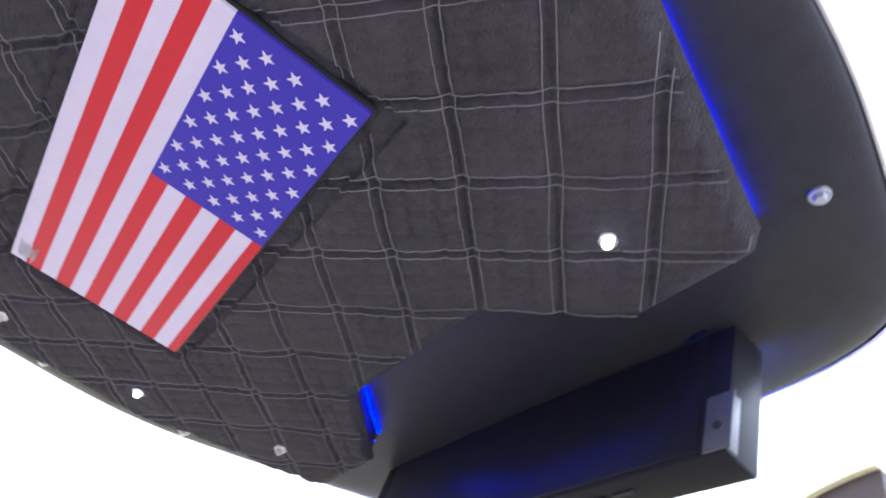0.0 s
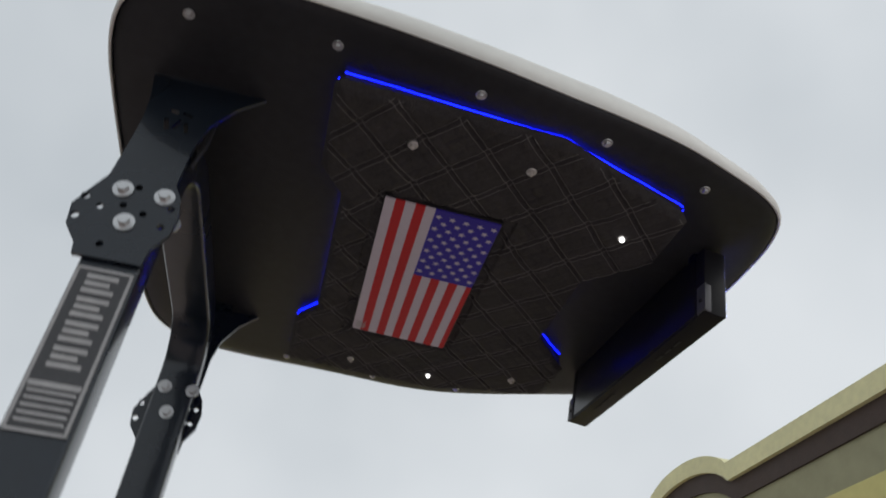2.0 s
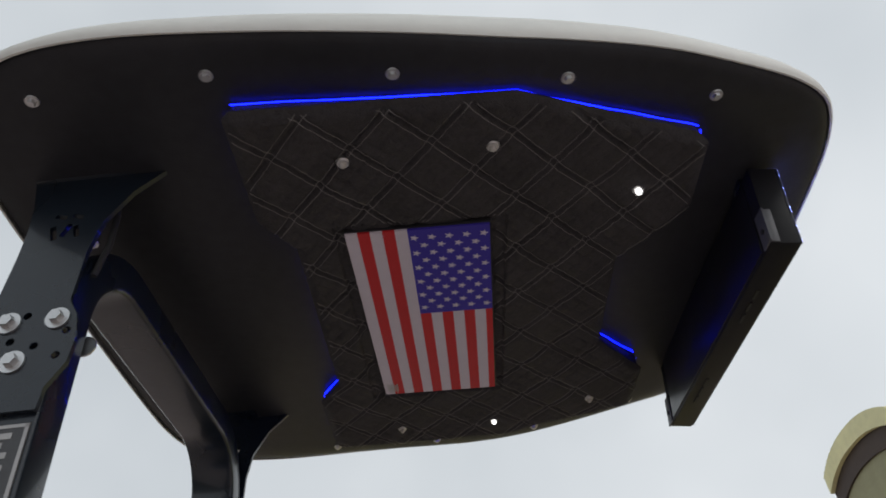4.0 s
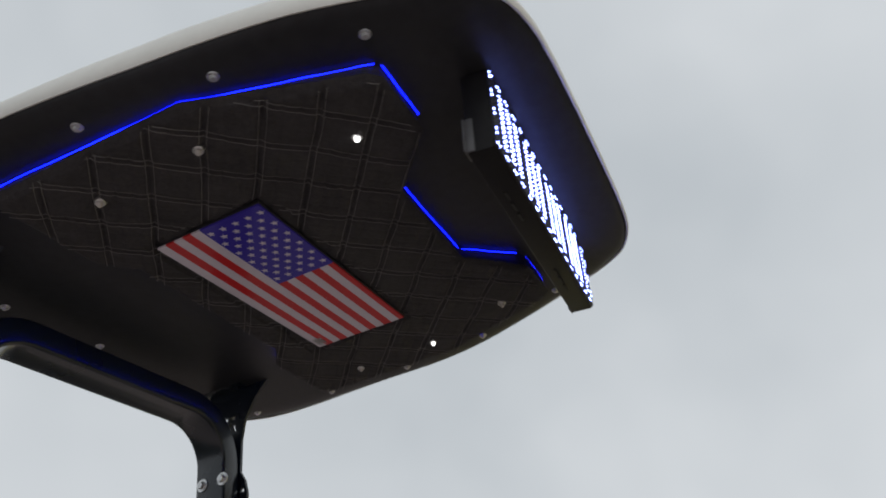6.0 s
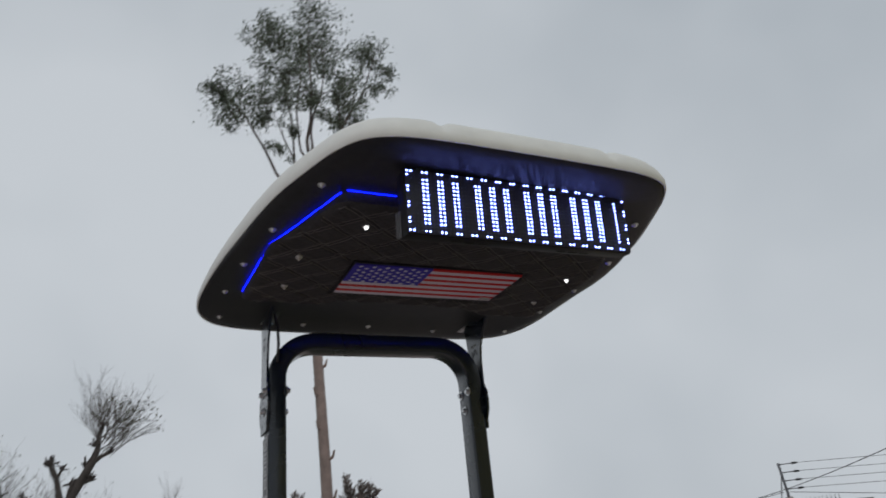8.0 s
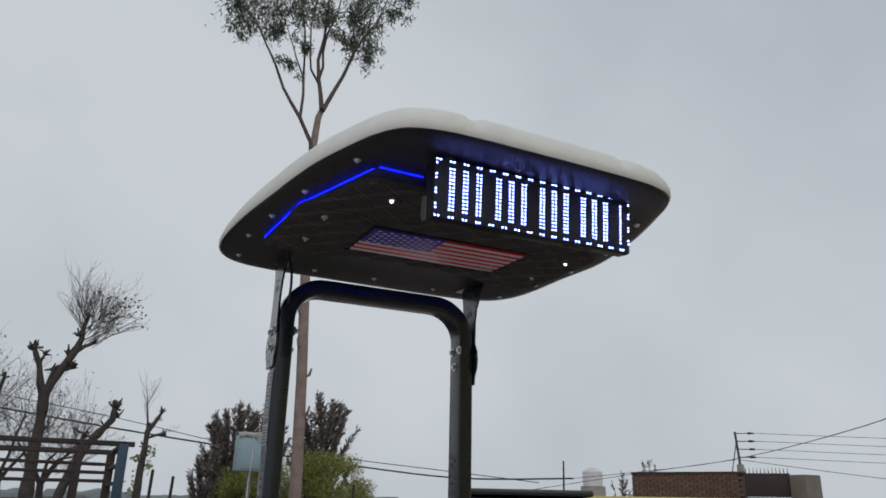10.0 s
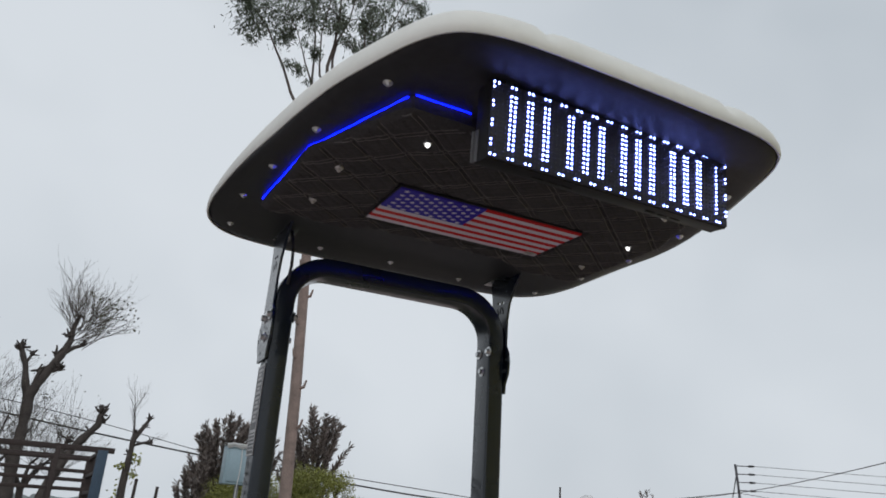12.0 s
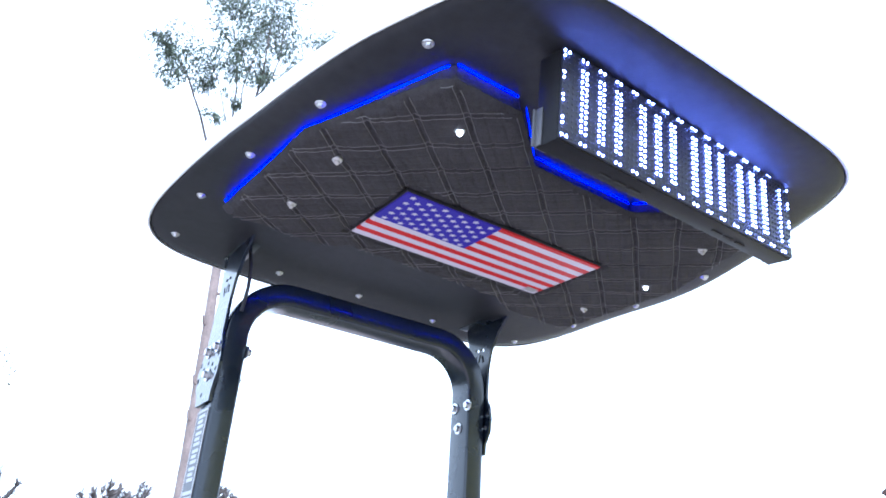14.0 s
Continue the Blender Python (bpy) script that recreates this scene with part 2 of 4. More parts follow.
def tube_path(bm, path, radii, n=6):
    """A round tapered tube along a path."""
    rings = []
    for i, p in enumerate(path):
        a = path[max(i - 1, 0)]
        b = path[min(i + 1, len(path) - 1)]
        d = (Vector(b) - Vector(a)).normalized()
        s = d.orthogonal().normalized()
        if i and s.dot(last) < 0.2:
            s = (last - d * last.dot(d)).normalized()
        elif i:
            s = (last - d * last.dot(d)).normalized()
        last = s
        u = d.cross(s)
        rings.append([bm.verts.new(Vector(p) + (s * math.cos(k * math.tau / n) + u * math.sin(k * math.tau / n)) * radii[i]) for k in range(n)])
    for r0, r1 in zip(rings, rings[1:]):
        for i in range(n):
            bm.faces.new((r0[i], r0[(i + 1) % n], r1[(i + 1) % n], r1[i]))
    bm.faces.new(rings[0][::-1])
    bm.faces.new(rings[-1])
    return bm


def round_rect(w, h, r, n=3):
    pts = []
    for cx, cy, a0 in ((w / 2 - r, h / 2 - r, 0), (-w / 2 + r, h / 2 - r, 90), (-w / 2 + r, -h / 2 + r, 180), (w / 2 - r, -h / 2 + r, 270)):
        for i in range(n + 1):
            a = radians(a0 + 90 * i / n)
            pts.append((cx + r * math.cos(a), cy + r * math.sin(a)))
    return pts


# ---- ground ----
bm = bmesh.new()
bmesh.ops.create_grid(bm, x_segments=40, y_segments=40, size=900)
for v in bm.verts:
    if v.co.length > 60:
        v.co.z = 0.4 * noise.noise(v.co * 0.01)
solo("ground", bm, GROUND, "dusty grey-brown concrete and bare earth yard", "ground", kind="structure")


# unseen dark sheet behind the tractor, added to dim ground light under the canopy
bm = bmesh.new()
box(bm, (-22, 35.6, 0.006), (58, 64, 0.012))
bounce_sheet = solo("bounce_sheet", bm, BOUNCE_DAMPER, "unseen dark sheet on the ground, added to cut bounced light", "ground", kind="structure")

# ---- canopy ----
PAD_Z = 2.512


def pad_z(y):
    return PAD_Z + 0.02 * y


def half_width(y):
    ys = [-0.722, -0.716, -0.705, -0.683, -0.615, -0.5, -0.4, -0.25, -0.05, 0.15, 0.35, 0.45, 0.53, 0.60, 0.64, 0.658, 0.666]
    xs = [0.24, 0.33, 0.375, 0.43, 0.478, 0.523, 0.560, 0.595, 0.625, 0.642, 0.653, 0.649, 0.633, 0.590, 0.53, 0.45, 0.34]
    return float(np.interp(y, ys, xs))


def canopy_outline(n=320):
    side = []
    for i in range(61):
        s = i / 60
        y = -0.722 + 1.388 * (0.5 - 0.5 * math.cos(math.pi * s))
        side.append((half_width(y), y))
    loop = side + [(-x, y) for x, y in side[::-1]]
    pts = [Vector((x, y)) for x, y in loop]
    for _ in range(3):
        pts = [(pts[i - 1] + pts[i] * 2 + pts[(i + 1) % len(pts)]) / 4 for i in range(len(pts))]
    seg = [(pts[(i + 1) % len(pts)] - pts[i]).length for i in range(len(pts))]
    total, out, i, acc = sum(seg), [], 0, 0.0
    for k in range(n):
        want = total * k / n
        while acc + seg[i] < want:
            acc += seg[i]
            i += 1
        out.append(pts[i].lerp(pts[(i + 1) % len(pts)], (want - acc) / seg[i]))
    return out


OUTLINE = canopy_outline()


def under_z(y):
    k = ((y + 0.16) / 0.67) ** 2
    return 2.525 + 0.033 * k / (k + 0.2)


def ring_shell(bm, rings, zfun, cap=True):
    loops = []
    for inset, z in rings:
        k = 1 - inset / 0.66
        loops.append([bm.verts.new((p.x * k, -0.02 + (p.y + 0.02) * k, zfun(p.x * k, -0.02 + (p.y + 0.02) * k, z))) for p in OUTLINE])
    n = len(OUTLINE)
    for a, b in zip(loops, loops[1:]):
        for i in range(n):
            bm.faces.new((a[i], a[(i + 1) % n], b[(i + 1) % n], b[i]))
    if cap:
        c = bm.verts.new((0, -0.02, zfun(0, -0.02, rings[-1][1])))
        for i in range(n):
            bm.faces.new((loops[-1][i], loops[-1][(i + 1) % n], c))
    return loops


canopy = thing("tractor_canopy", (0, 0, 2.53), "white-topped black tractor canopy with blue light strips on a roll bar", "canopy")
bm = bmesh.new()
ring_shell(bm, [(0.0, 0.0145), (0.0015, 0.0105), (0.005, 0.0068), (0.012, 0.0036), (0.023, 0.0010), (0.038, -0.0008), (0.058, -0.0017), (0.085, -0.0013), (0.12, 0.0), (0.25, 0.0), (0.45, 0.0)],
           lambda x, y, z: under_z(y) + z)
part("underside", bm, BLACK_ABS, canopy, "moulded black plastic underside with a rounded rim", 50)


def top_z(x, y, z):
    groove = 0.014 * math.exp(-(((abs(x) - 0.24) / 0.016) ** 2)) if z > 0.06 else 0
    low = float(np.interp(y, [-0.66, -0.2, 0.2, 0.6], [0.84, 0.96, 0.86, 0.62]))
    return under_z(y) * 0.8 + 2.532 * 0.2 + z * low - groove


bm = bmesh.new()
ring_shell(bm, [(0.0, 0.0145), (-0.003, 0.0135), (-0.006, 0.021), (-0.006, 0.039), (0.001, 0.064), (0.013, 0.088), (0.031, 0.107), (0.06, 0.122), (0.12, 0.136), (0.24, 0.147), (0.45, 0.152)], top_z)
part("roof_shell", bm, WHITE_SHELL, canopy, "off-white moulded roof shell with two grooves", 50)


# the quilted pad, proud of the underside, with a notch in front and behind
def pad_half(y):
    return float(np.interp(y, [-0.478, -0.458, -0.173, 0.240, 0.254], [0.408, 0.430, 0.537, 0.540, 0.525]))


def notch_half(y):
    return float(np.interp(y, [-0.478, -0.367, -0.05, 0.203, 0.254], [0.268, 0.137, 0.18, 0.233, 0.308]))


def quilt_lines(x, y):
    """Counts of stitched rows passed along each of the two slanting families."""
    s, d = x + y, x - y
    return (s + 0.004) / 0.126, (d - 0.098 - 0.087 * (s + 0.51)) / 0.129


def quilt_z(x, y, edge):
    a, b = quilt_lines(x, y)
    da, db = abs(a - round(a)) * 2, abs(b - round(b)) * 2
    puff = 0.0075 * (min(1, da * 3.0) * min(1, db * 3.0)) ** 0.5
    a3, b3 = a * 3, b * 3
    sa, sb = abs(a3 - round(a3)) * 2, abs(b3 - round(b3)) * 2
    soft = 0.6 + 0.7 * noise.noise(Vector((x * 7, y * 7, 9.0)))
    puff -= 0.0034 * soft * (max(0, 1 - sa * 2.6) ** 1.5 + max(0, 1 - sb * 2.6) ** 1.5)
    puff += 0.0020 * noise.noise(Vector((x * 38, y * 38, 0.3))) + 0.0035 * noise.noise(Vector((x * 9, y * 9, 4.0)))
    k = min(1.0, edge / 0.02)
    dent = 0.007 if abs(x) < 0.29 and -0.16 < y < 0.13 else 0
    return pad_z(y) + dent - puff * k + 0.006 * (1 - k) ** 2


NY, NS, NM = 230, 96, 104
bm = bmesh.new()
rows = []
for j in range(NY + 1):
    y = -0.478 + 0.732 * j / NY
    xo, xn = pad_half(y), notch_half(y)
    mid = -0.367 <= y <= 0.203
    us = [-xo + (xo - xn) * i / NS for i in range(NS + 1)]
    us += [-xn + 2 * xn * i / NM for i in range(1, NM)]
    us += [xn + (xo - xn) * i / NS for i in range(NS + 1)]
    rows.append([])
    for x in us:
        edge = min(xo - abs(x), y + 0.478, 0.254 - y)
        if abs(x) < xn + 0.03:
            edge = min(edge, max(y + 0.367, abs(x) - xn), max(0.203 - y, abs(x) - xn))
        rows[-1].append(bm.verts.new((x, y, quilt_z(x, y, max(0, edge)))))
for j in range(NY):
    ym = -0.478 + 0.732 * (j + 0.5) / NY
    mid = -0.367 < ym < 0.203
    for i in range(len(rows[0]) - 1):
        if not mid and NS <= i < NS + NM:
            continue
        bm.faces.new((rows[j][i], rows[j][i + 1], rows[j + 1][i + 1], rows[j + 1][i]))
bmesh.ops.delete(bm, geom=[v for v in bm.verts if not v.link_faces], context="VERTS")
rim = [e for e in bm.edges if len(e.link_faces) == 1]
inward = {}
for e in rim:
    mid_e = (e.verts[0].co + e.verts[1].co) / 2
    d = e.link_faces[0].calc_center_median() - mid_e
    along = (e.verts[1].co - e.verts[0].co).normalized()
    d -= along * d.dot(along)
    d.z = 0
    for v in e.verts:
        inward[v] = inward.get(v, Vector()) + d.normalized()
wall = {}
for v, d in inward.items():
    d.normalize()
    wall[v] = (bm.verts.new((v.co.x + d.x * 0.001, v.co.y + d.y * 0.001, v.co.z + 0.004)),
               bm.verts.new((v.co.x + d.x * 0.007, v.co.y + d.y * 0.007, v.co.z + 0.006)),
               bm.verts.new((v.co.x + d.x * 0.007, v.co.y + d.y * 0.007, under_z(v.co.y) + 0.004)))
for e in rim:
    a, b = e.verts
    bm.faces.new((a, b, wall[b][0], wall[a][0]))
    bm.faces.new((wall[a][0], wall[b][0], wall[b][1], wall[a][1]))
    bm.faces.new((wall[a][1], wall[b][1], wall[b][2], wall[a][2]))
pad = part("quilted_pad", bm, QUILT, canopy, "dark grey-brown diamond-quilted fabric pad", 60)

# twin stitch lines on the pad
bm = bmesh.new()


def in_pad(x, y):
    if not (-0.471 < y < 0.247) or abs(x) > pad_half(y) - 0.008:
        return False
    return (-0.361 < y < 0.197) or abs(x) > notch_half(y) + 0.008


for fam in (0, 1):
    for k in range(-9, 10):
        for off in (-0.0088, 0.0088):
            run = []
            for n in range(-190, 191):
                t = n * 0.006
                if fam:
                    sm = t
                    df = 0.098 + 0.129 * k + 0.087 * (sm + 0.51) + off
                else:
                    sm, df = -0.004 + 0.126 * k + off, t
                x, y = (sm + df) / 2, (sm - df) / 2
                ok = in_pad(x, y) and not (abs(x) < 0.279 and -0.142 < y < 0.112)
                if ok:
                    wob = 0.003 * noise.noise(Vector((x * 9, y * 9, k + fam)))
                    run.append(Vector((x + wob, y + wob * (1 - 2 * fam), quilt_z(x, y, 0.05) - 0.0007)))
                if (not ok or n == 190) and len(run) > 1:
                    tube_path(bm, run, [0.0008] * len(run), 3)
                    run = []
                elif not ok:
                    run = []
part("stitching", bm, THREAD, pad, "light grey twin stitching", 60)


# light strips round the pad's edge
def strip(points, girth_by=1.0, drop=0.0055):
    bm = bmesh.new()
    pts = []
    for a, b in zip(points, points[1:]):
        for i in range(24):
            q = Vector(a).lerp(Vector(b), i / 24)
            pts.append(q + Vector((1, 1)) * 0.0018 * noise.noise(Vector((q.x * 12, q.y * 12, 2))) * (0 < i))
    pts.append(Vector(points[-1]))
    girth = [0.0012 + 0.0005 * noise.noise(Vector((p.x * 8, p.y * 8, 5))) for p in pts]
    tube_path(bm, [Vector((p.x, p.y, under_z(p.y) - drop)) for p in pts], [max(0.0008, g) * girth_by for g in girth], 8)
    return bm


for s in (-1, 1):
    part("light_strip", strip([(s * 0.418, -0.467), (s * 0.534, -0.173), (s * 0.537, 0.240)], 1.0 if s < 0 else 0.5), STRIP, canopy, "lit blue light strip")
    part("light_strip", strip([(s * 0.405, -0.475), (s * 0.275, -0.475)], 1.0 if s < 0 else 0.12, 0.002), STRIP, canopy, "lit blue light strip")
    part("light_strip", strip([(s * 0.245, -0.463), (s * 0.142, -0.369)], 0.8 if s > 0 else 0.2, 0.0045), STRIP, canopy, "lit blue light strip")
    part("light_strip", strip([(s * 0.304, 0.246), (s * 0.239, 0.203)]), STRIP, canopy, "lit blue light strip")
    part("light_strip", strip([(s * 0.520, 0.249), (s * 0.318, 0.249)], 0.8, 0.003), STRIP, canopy, "lit blue light strip")
part("light_strip", strip([(-0.132, -0.364), (0.132, -0.364)], 0.8, 0.004), STRIP, canopy, "lit blue light strip")
part("light_strip", strip([(-0.23, 0.200), (0.23, 0.200)], 1.0, 0.003), STRIP, canopy, "lit blue light strip")

# round button lamps on the pad
LAMPS = [(-0.3255, -0.376, True), (-0.445, -0.137, False), (-0.435, 0.092, False), (0.3715, -0.367, False), (0.443, -0.1425, True), (0.450, 0.0805, False)]
for x, y, lit in LAMPS:
    z = pad_z(y)
    bm = bmesh.new()
    cyl(bm, (x, y, z - 0.006), (x, y, z + 0.006), 0.0105, 0.0120, 24)
    cyl(bm, (x, y, z - 0.0085), (x, y, z - 0.006), 0.0088, 0.0105, 24)
    lamp = part("button_lamp", bm, CHROME, canopy, "small round lamp with chrome bezel")
    bm = bmesh.new()
    cyl(bm, (x, y, z - 0.0135), (x, y, z - 0.008), 0.0050, 0.0058, 20)
    cyl(bm, (x, y, z - 0.0160), (x, y, z - 0.0135), 0.0030, 0.0050, 20)
    part("lens", bm, LAMP_ON if lit else DIFFUSER_OFF, lamp, "lit white lens" if lit else "unlit frosted lens")

# rim screws with washers
bm = bmesh.new()
cyl(bm, (0, 0, 0), (0, 0, -0.0025), 0.0105, 0.0095, 18)
cyl(bm, (0, 0, -0.0025), (0, 0, -0.0075), 0.0068, 0.0050, 6)
SCREW = to_mesh("rim_screw", bm, CHROME, 40)
spots = [(0.473, -0.484), (0.542, -0.248), (0.573, 0.001), (0.587, 0.260), (0.567, 0.512), (0.262, 0.551)]
for x, y in spots + [(-x, y) for x, y in spots] + [(-0.014, 0.537)]:
    share("rim_screw", SCREW, canopy, Matrix.Translation((x, y, under_z(y) - 0.0014)))

# ---- flag panel under the pad ----
FX, FY0, FY1, FZ = 0.276, -0.138, 0.108, 2.506
flag = thing("flag_panel", (0, -0.02, FZ), "glossy stars and stripes panel with slight added glow, fixed under the quilted pad", "flag panel")
bm = bmesh.new()
box(bm, (0, (FY0 + FY1) / 2, FZ + 0.0065), (2 * FX + 0.006, FY1 - FY0 + 0.006, 0.009), 0.002)
part("backing", bm, BLACK_ABS, flag, "thin black backing board")
weights = [1.0] * 11 + [0.6]
unit = (FY1 - FY0) / sum(weights)
canton_x = -FX + 0.445 * 2 * FX
canton_y = FY1 - 5 * unit
y = FY1
for i, w in enumerate(weights):
    y2 = y - w * unit
    x0 = -FX if i < 5 else canton_x
    bm = bmesh.new()
    box(bm, ((x0 + FX) / 2, (y + y2) / 2, FZ), (FX - x0, w * unit, 0.004))
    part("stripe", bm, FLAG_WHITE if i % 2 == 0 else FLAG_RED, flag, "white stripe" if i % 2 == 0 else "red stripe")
    y = y2
bm = bmesh.new()
box(bm, ((-FX + canton_x) / 2, (FY0 + canton_y) / 2, FZ), (canton_x + FX, canton_y - FY0, 0.004))
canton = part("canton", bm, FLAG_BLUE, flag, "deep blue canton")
bm = bmesh.new()
R = 0.0078
prism(bm, [((R if i % 2 == 0 else R * 0.39) * math.sin(i * math.pi / 5), (R if i % 2 == 0 else R * 0.39) * math.cos(i * math.pi / 5)) for i in range(10)], -0.0031, -0.0012)
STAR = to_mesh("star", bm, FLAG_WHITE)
cw, ch = canton_x + FX, canton_y - FY0
for r in range(9):
    for c in range(6 if r % 2 == 0 else 5):
        sx = -FX + cw * (c + (0.5 if r % 2 == 0 else 1.0)) / 6
        sy = FY0 + ch * (r + 0.7) / 9.4
        share("star", STAR, canton, pose(sx, sy, FZ, 0, 0, 180))
bm = bmesh.new()
for k in range(10):
    box(bm, (FX - 0.030 + 0.004 * (k % 3), FY1 - 0.008 - 0.0024 * k, FZ - 0.0026), (0.034 - 0.003 * (k % 4), 0.0013, 0.001))
part("print_mark", bm, STICKER_INK, flag, "small unreadable pale print in the corner")

flag.matrix_basis = Matrix.Translation((0.002, 0, 0)) @ flag.matrix_basis @ pose(0, 0, 0, 2.2, -0.3, -1.25)

# ---- scrolling sign ----
SX, SY, SZ = 0.021, -0.602, 2.465
sign = thing("led_sign", (SX, SY, SZ), "black scrolling sign with white dots under the canopy's front edge", "sign")
TILT = pose(0, 0, 0, 6, -2, 2.2) @ Matrix.Diagonal((1.03, 1, 1, 1))


def on_sign(x, z, d=0.0):
    return Matrix.Translation((SX, SY, SZ)) @ TILT @ Matrix.Translation((x, d, z))


bm = bmesh.new()
box(bm, (0, 0, 0), (0.641, 0.046, 0.162), 0.003, on_sign(0, -0.003, 0.027))
body = part("sign_box", bm, SIGN_SHELL, sign, "black sign box")
bm = bmesh.new()
box(bm, (0, 0, 0), (0.578, 0.004, 0.150), 0.001, on_sign(0, -0.003, 0.0505))
part("back_panel", bm, SIGN_BACK, sign, "glossy black back panel")
bm = bmesh.new()
box(bm, (0, 0, 0), (0.638, 0.004, 0.160), 0.001, on_sign(0, -0.001, 0.002))
face = part("sign_face", bm, SIGN_FACE, sign, "matt black dot-matrix face")
for s in (-1, 1):
    bm = bmesh.new()
    box(bm, (0, 0, 0), (0.003, 0.014, 0.066), 0.001, on_sign(s * 0.3215, -0.049, 0.043))
    box(bm, (0, 0, 0), (0.030, 0.003, 0.066), 0.001, on_sign(s * 0.312, -0.049, 0.0515))
    end = part("corner_bracket", bm, SIGN_CAP, sign, "dull aluminium corner bracket")
    # dark disc stands in for the shadow inside the bracket's hole
    bm = bmesh.new()
    p = on_sign(s * 0.312, -0.055, 0.052)
    cyl(bm, p @ Vector((0, 0, 0)), p @ Vector((0, 0.003, 0)), 0.0045, 0.0045, 12)
    part("hole_disc", bm, RUBBER, end, "dark disc standing for a shaded screw hole")
    bm = bmesh.new()
    box(bm, (0, 0, 0), (0.03, 0.045, 0.05), 0.002, on_sign(s * 0.27, 0.09, 0.03))
    part("hanger", bm, BLACK_STEEL, sign, "short black hanger bracket")
for x in (-0.15, 0.15):
    bm = bmesh.new()
    for k in range(3):
        box(bm, (0, 0, 0), (0.026, 0.005, 0.002), 0, on_sign(x + (k - 1) * 0.036, -0.0855, 0.03))
    part("vent", bm, RUBBER, body, "row of dark vent slots")
lit, dark = bmesh.new(), bmesh.new()


def dot(bm, c, r):
    p = on_sign(-0.315 + 0.01 * c, 0.075 - 0.01 * r, 0.0)
    top = bm.verts.new(p @ Vector((0, -0.0021, 0)))
    ring = [bm.verts.new(p @ Vector((0.0021 * math.cos(a * math.tau / 8), -0.0012, 0.0021 * math.sin(a * math.tau / 8)))) for a in range(8)]
    base = [bm.verts.new(p @ Vector((0.0026 * math.cos(a * math.tau / 8), 0.001, 0.0026 * math.sin(a * math.tau / 8)))) for a in range(8)]
    for i in range(8):
        bm.faces.new((top, ring[i], ring[(i + 1) % 8]))
        bm.faces.new((ring[i], base[i], base[(i + 1) % 8], ring[(i + 1) % 8]))


for r in range(16):
    for c in range(64):
        on = (r in (0, 15) and c % 4 in (0, 1)) or (c in (0, 63) and r % 4 in (0, 1))
        # plain bars stand in for the moving characters
        if 2 <= r <= 13 and 4 <= c <= 60:
            k = (c - 4) % 14
            on = on or k in (0, 1, 4, 5, 8, 9)
        dot(lit if on else dark, c, r)
tagged(part("lit_dots", lit, LED_ON, face, "glowing blue-white dots in plain bars and a dashed border", 60), kind="stuff")
tagged(part("unlit_dots", dark, LED_OFF, face, "dark unlit dots", 60), kind="stuff")

# ---- roll bar ----
roll = thing("roll_bar", (0, 0.5, 0.62), "glossy black steel roll bar with bolted side plates carrying the canopy", "roll bar")
RX, RY, RTOP, RR = 0.372, 0.496, 2.462, 0.14
pts = [(-RX, RY, 0.62), (-RX, RY, 1.2), (-RX, RY, 1.8), (-RX, RY, RTOP - RR)]
for i in range(1, 13):
    a = radians(180 - 90 * i / 12)
    pts.append((-RX + RR + RR * math.cos(a), RY, RTOP - RR + RR * math.sin(a)))
pts += [(0, RY, RTOP)] + [(-x, y, z) for x, y, z in pts[::-1]]
bm = bmesh.new()
sweep(bm, pts, round_rect(0.060, 0.092, 0.007, 3))
part("hoop", bm, BLACK_STEEL, roll, "bent rectangular black tube hoop", 40)
PLATE = [(0.450, 2.145), (0.553, 2.145), (0.557, 2.165), (0.580, 2.195), (0.586, 2.235), (0.568, 2.275), (0.553, 2.305), (0.546, 2.40), (0.545, 2.45),
         (0.549, 2.50), (0.560, 2.552), (0.352, 2.552), (0.398, 2.51), (0.432, 2.455), (0.444, 2.40), (0.447, 2.31), (0.432, 2.285), (0.424, 2.250), (0.428, 2.210), (0.448, 2.175)]
BOLTS = [(0.522, 2.280), (0.456, 2.280), (0.499, 2.217)]
HOLES = [(0.500, 2.290, 0.006), (0.572, 2.255, 0.007), (0.574, 2.215, 0.007), (0.545, 2.240, 0.006), (0.512, 2.250, 0.006), (0.478, 2.240, 0.006),
         (0.440, 2.260, 0.006), (0.445, 2.222, 0.006), (0.520, 2.170, 0.006)]
SLOTS = [(0.504, 2.440, 0.014, 0.0045, 1.3), (0.486, 2.444, 0.013, 0.004, 1.9), (0.470, 2.440, 0.012, 0.004, 1.3), (0.474, 2.470, 0.009, 0.004, 0.3), (0.500, 2.472, 0.009, 0.004, 0.3)]
to_yz = Matrix(((0, 0, 1, 0), (1, 0, 0, 0), (0, 1, 0, 0), (0, 0, 0, 1)))
bm = bmesh.new()
cyl(bm, (0, 0, 0), (0, 0, 0.003), 0.0165, 0.0165, 20)
cyl(bm, (0, 0, 0.003), (0, 0, 0.012), 0.0100, 0.0090, 6)
BOLT = to_mesh("bolt", bm, CHROME, 40)
